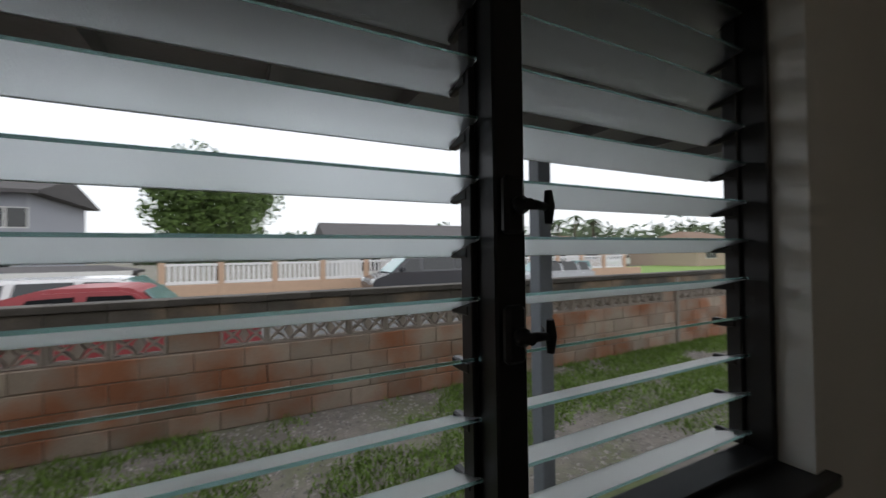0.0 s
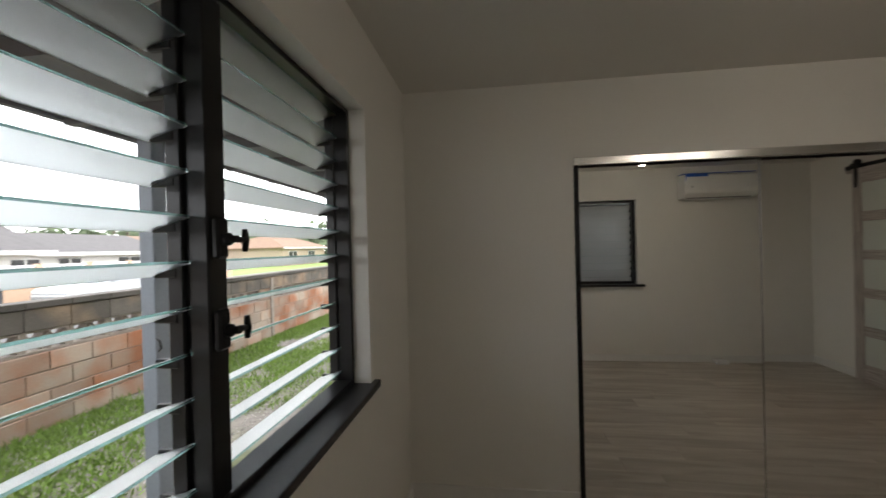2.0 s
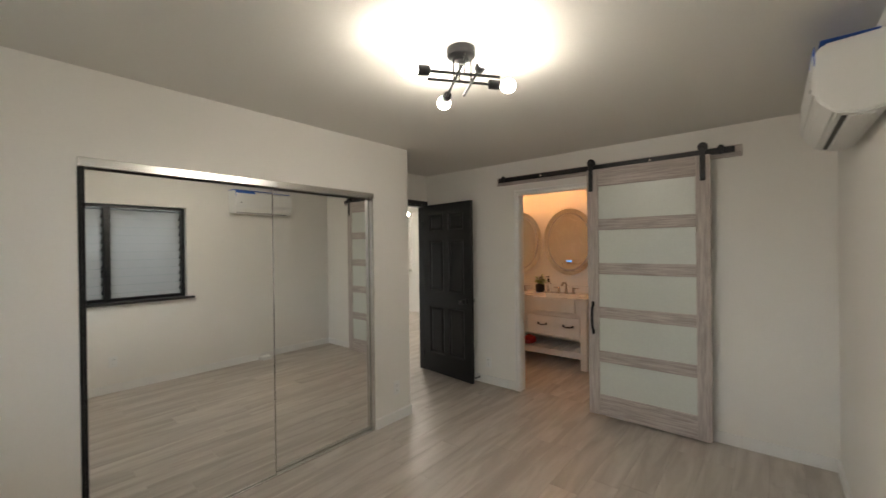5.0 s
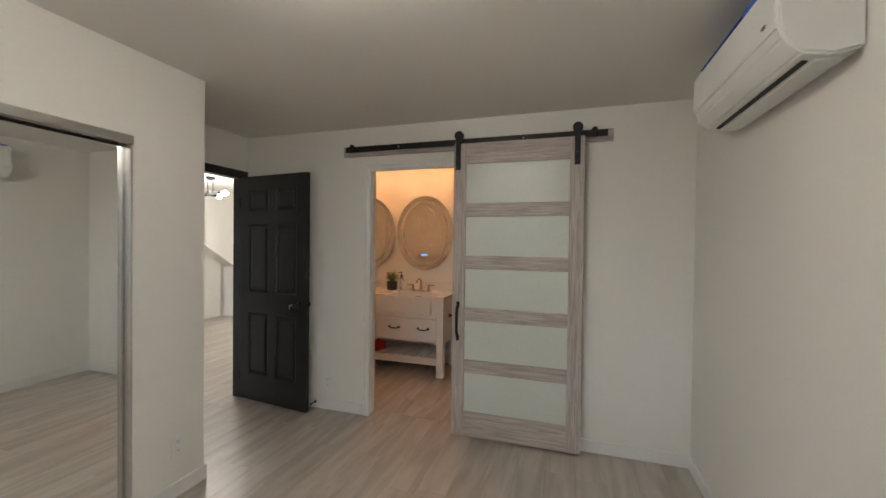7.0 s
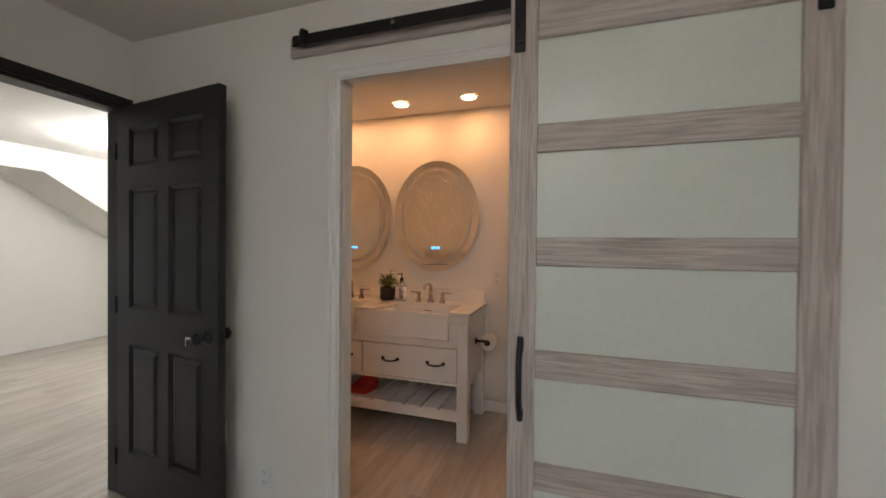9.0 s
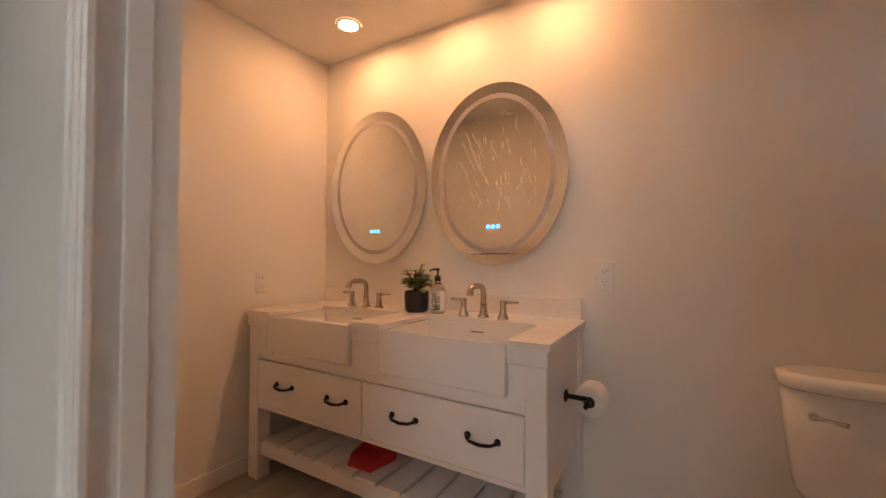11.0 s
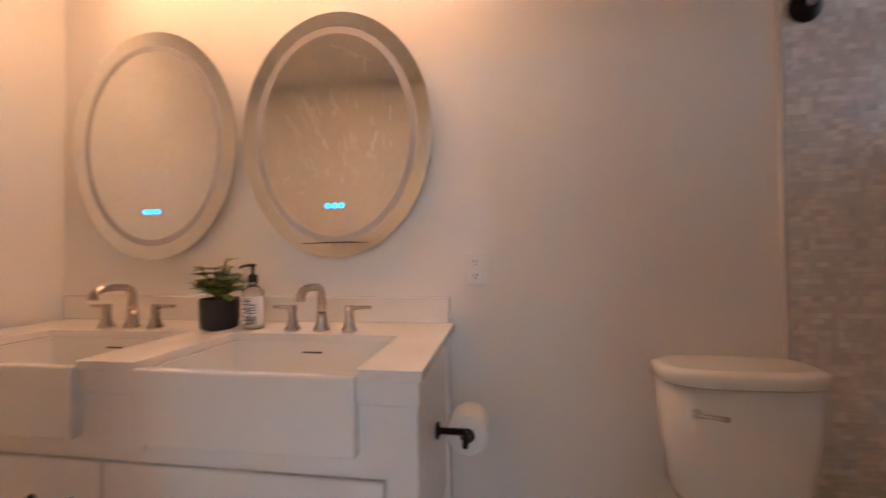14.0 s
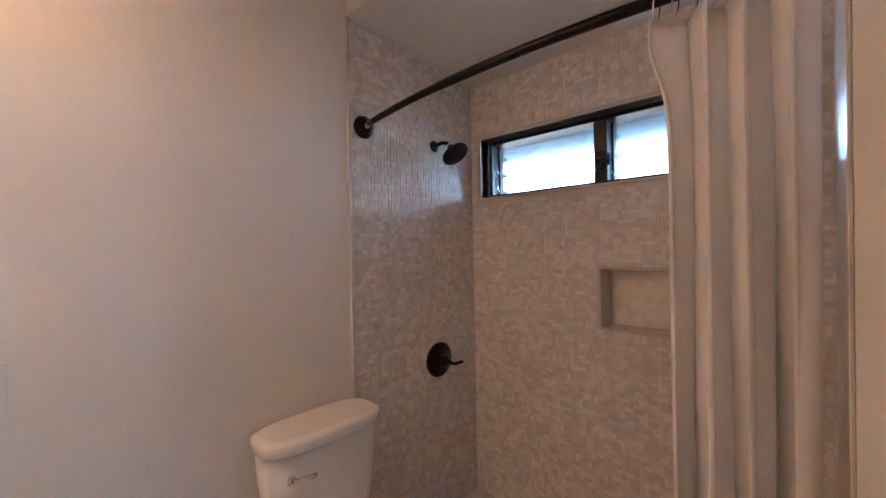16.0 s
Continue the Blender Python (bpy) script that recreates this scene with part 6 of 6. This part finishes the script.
def house(x0, x1, y0, y1, eave, ridge, wallm, roofm, label, windows, over=0.7, gable=False):
    d = thing("house", ((x0 + x1) / 2, (y0 + y1) / 2, GS), label, "house")
    a, b, e, r = (x1 - x0) / 2, (y1 - y0) / 2, eave - GS, ridge - GS
    boxpart("wall", (-a, a, -b, b, 0, e - 0.01), wallm, d)
    bm = bmesh.new()
    A, B = a + over, b + over
    k = B * (0.02 if gable else 0.9)
    o = [(-A, -B, e), (A, -B, e), (A, B, e), (-A, B, e)]
    lo = [bm.verts.new((x, y, z - 0.12)) for x, y, z in o]
    up = [bm.verts.new(p) for p in o]
    r0, r1 = bm.verts.new((-A + k, 0, r)), bm.verts.new((A - k, 0, r))
    bm.faces.new(lo)
    for i in range(4):
        bm.faces.new((lo[i], lo[(i + 1) % 4], up[(i + 1) % 4], up[i]))
    bm.faces.new((up[0], up[1], r1, r0))
    bm.faces.new((up[2], up[3], r0, r1))
    bm.faces.new((up[1], up[2], r1))
    bm.faces.new((up[3], up[0], r0))
    part("roof", bm, roofm, d)
    boxpart("fascia", (-A - 0.02, A + 0.02, -B - 0.03, -B, e - 0.20, e + 0.02), M_HWHITE if eave < 4 else M_ROOFG, d)
    for wx, wz, ww, wh in windows:
        w = boxpart("window", (wx - a - ww / 2, wx - a + ww / 2, -b - 0.03, -b + 0.02, wz, wz + wh), M_HWHITE, d)
        for s in (-1, 1):
            boxpart("pane", (wx - a + s * ww / 4 - ww / 4 + 0.06, wx - a + s * ww / 4 + ww / 4 - 0.06, -b - 0.045, -b - 0.028, wz + 0.07, wz + wh - 0.07), M_GLASSDARK, w)
    return d


house(-22.4, -10.9, 30, 39, 5.3, 6.7, M_SIDING, material("dark_shingle_roof", (0.07, 0.065, 0.065), 0.9, var=0.2, scale=3, fine=30, bump=0.4, bump_scale=30), "two-storey grey sided house with a dark shingle roof", [(10.6, 3.85, 1.9, 1.2), (6.0, 3.85, 1.9, 1.2), (9.8, 0.9, 2.2, 1.4)], gable=True)
house(5.2, 17.5, 24.5, 32, 1.85, 3.75, M_HWHITE, M_ROOFG, "long white house with a weathered grey shingle roof", [(2.0, 1.0, 1.4, 1.1), (5.0, 1.0, 1.4, 1.1), (8.5, 1.0, 1.8, 1.1), (12, 1.0, 1.4, 1.1)], gable=True)
house(18.6, 27.0, 26, 33, 1.75, 3.1, M_HWHITE, M_ROOFG, "smaller white house with a pale grey roof", [(2.0, 1.0, 1.4, 1.1), (6.0, 1.0, 1.8, 1.1)], gable=True)
house(36.0, 49.0, 40, 50, 2.0, 3.9, M_HBEIGE, M_ROOFB, "far beige house with a brown shingle roof", [(3.0, 1.0, 2.4, 1.2), (8.0, 1.0, 2.4, 1.2)])
house(52.0, 66.0, 30, 40, 2.1, 4.2, M_HBEIGE, M_ROOFB, "far brown house with a hipped roof", [(3.0, 1.0, 2.4, 1.2), (9.0, 1.0, 2.4, 1.2)])
house(62.0, 76.0, 14, 24, 2.0, 4.0, M_HWHITE, M_ROOFB, "far white house with a brown roof", [(3.0, 1.0, 2.4, 1.2), (9.0, 1.0, 2.4, 1.2)])
house(-20.0, -4.5, 21.0, 23.0, 0.9, 1.15, material("dark_shed_boards", (0.10, 0.09, 0.085), 0.9, var=0.3), M_ROOFG, "low dark shed with stored things behind the tree", [(4.0, 0.4, 1.6, 0.8), (9.0, 0.4, 1.6, 0.8)], 0.2)
bm = bmesh.new()
box(bm, 30, 75, 24, 36, GS, GS + 0.02)
structure("lawn", bm, material("far_lawn", (0.16, 0.26, 0.05), 0.8, var=0.2, scale=1), "bright green lawn across the street")

# ---- block wall ----
bw_ = structure("block_wall", box(bmesh.new(), -7.0, 16.0, WY0 + 0.012, WY1 - 0.012, GS, 0.600), M_MORTAR, "stained concrete block wall between yard and street")
rnd = random.Random(8)
cache = {}


def block(w, h, d, mat, key):
    k = (round(w, 3), round(h, 3), key)
    if k not in cache:
        bm = bmesh.new()
        box(bm, 0, w, 0, d, 0, h, 0.006)
        cache[k] = mesh_of("block", bm, mat)
    return cache[k]


ch = (0.600 - GY) / 4
for r in range(4):
    x = -4.6 - (0.2 if r % 2 else 0.0)
    while x < 12.5:
        o = new("block", block(0.392, ch - 0.010, WY1 - WY0, M_BLOCK, "b"))
        o.location = (x, WY0 + rnd.uniform(-0.002, 0.002), GY + r * ch + 0.004)
        o.parent = bw_
        x += 0.40
bm = bmesh.new()
box(bm, -7.0, -4.8, WY0, WY1, GY, 0.9)
box(bm, 12.6, 16.0, WY0, WY1, GY, 0.9)
part("end_stretch", bm, M_BLOCK, bw_)
boxpart("pilaster", (6.50, 6.58, WY0 - 0.03, WY0 + 0.02, GY, 1.0), M_SCREEN, bw_, 0.008)


def screen_mesh():
    """Pierced block: a frame, four curved ribs and a small star in the middle."""
    w, h, d = 0.392, 0.200, 0.10
    bm = bmesh.new()
    t = 0.022
    for b in ((0, t, 0, d, 0, h), (w - t, w, 0, d, 0, h), (t, w - t, 0, d, 0, t * 0.7), (t, w - t, 0, d, h - t * 0.7, h)):
        box(bm, *b)
    cx, cz = w / 2, h / 2
    for sx in (-1, 1):
        for sz in (-1, 1):
            p = []
            for i in range(7):
                f = i / 6
                px = cx + sx * (0.02 + (w / 2 - t - 0.015) * f)
                pz = cz + sz * (h / 2 - t * 0.5) * (1 - (1 - f) ** 1.8 * 0.0 - math.sin(math.pi * f) * 0.55) * (0.25 + 0.75 * abs(1 - 2 * f) if f < 0.5 else 1 * (0.25 + 0.75 * abs(1 - 2 * f)))
                p.append((px, pz))
            for (x0, z0), (x1, z1) in zip(p, p[1:]):
                slab(bm, [(x0, 0.008, z0 - 0.011), (x1, 0.008, z1 - 0.011), (x1, 0.008, z1 + 0.011), (x0, 0.008, z0 + 0.011)], (0, d - 0.016, 0))
    slab(bm, [(cx - 0.045, 0.004, cz), (cx, 0.004, cz - 0.075), (cx + 0.045, 0.004, cz), (cx, 0.004, cz + 0.075)], (0, d - 0.01, 0))
    return mesh_of("screen_block", bm, M_SCREEN)


SM = screen_mesh()
x, i = -4.6, 0
while x < 12.5:
    solid = i in (10, 27)
    o = new("block" if solid else "screen_block", block(0.392, 0.200, 0.12, M_BLOCK, "s") if solid else SM)
    o.location = (x, WY0 + 0.02, 0.606)
    o.parent = bw_
    o2 = new("cap_block", block(0.396, 0.205, WY1 - WY0, M_CAP, "c"))
    o2.location = (x, WY0, 0.811)
    o2.parent = bw_
    o3 = new("coping", block(0.398, 0.062, WY1 - WY0 + 0.03, M_COPING, "t"))
    o3.location = (x, WY0 - 0.015, 1.020)
    o3.parent = bw_
    x += 0.40
    i += 1

# ---- floors laid in planks ----
def planks(name, x0, x1, y0, y1, label, seed, mat=M_FLOOR):
    rnd = random.Random(seed)
    fl = structure(name, box(bmesh.new(), x0, x1, y0, y1, -0.03, -0.004), M_GAP, label)
    w, ln, g = 0.18, 1.22, 0.0006
    cache = {}
    x = x0
    while x < x1 - 0.01:
        xe = min(x + w, x1)
        y = y0 - rnd.random() * ln
        while y < y1:
            a, b = max(y, y0), min(y + ln, y1)
            if b - a > 0.02:
                key = (round(xe - x, 3), round(b - a, 3))
                if key not in cache:
                    bm = bmesh.new()
                    box(bm, g, key[0] - g, g, key[1] - g, -0.006, 0.0)
                    es = [e for e in bm.edges if all(v.co.z > -0.001 for v in e.verts)]
                    bmesh.ops.bevel(bm, geom=es, offset=0.0006, segments=1, affect="EDGES")
                    cache[key] = mesh_of("plank", bm, mat)
                p = new("plank", cache[key])
                p.location = (x, a, 0)
                p.parent = fl
            y += ln
        x += w
    return fl


planks("floor", XW, XE + 0.06, BY1, YN, "light grey-brown wood-look plank floor", 3)
planks("floor_bath", SX + 0.06, BX1, BY0, BY1, "light grey-brown wood-look plank floor in the bathroom", 5)
planks("floor_next_room", XE + 0.06, OX1, OY0, OY1, "light grey-brown wood-look plank floor of the next room", 7)

for row in MOSAICS:
    mosaic(*row)
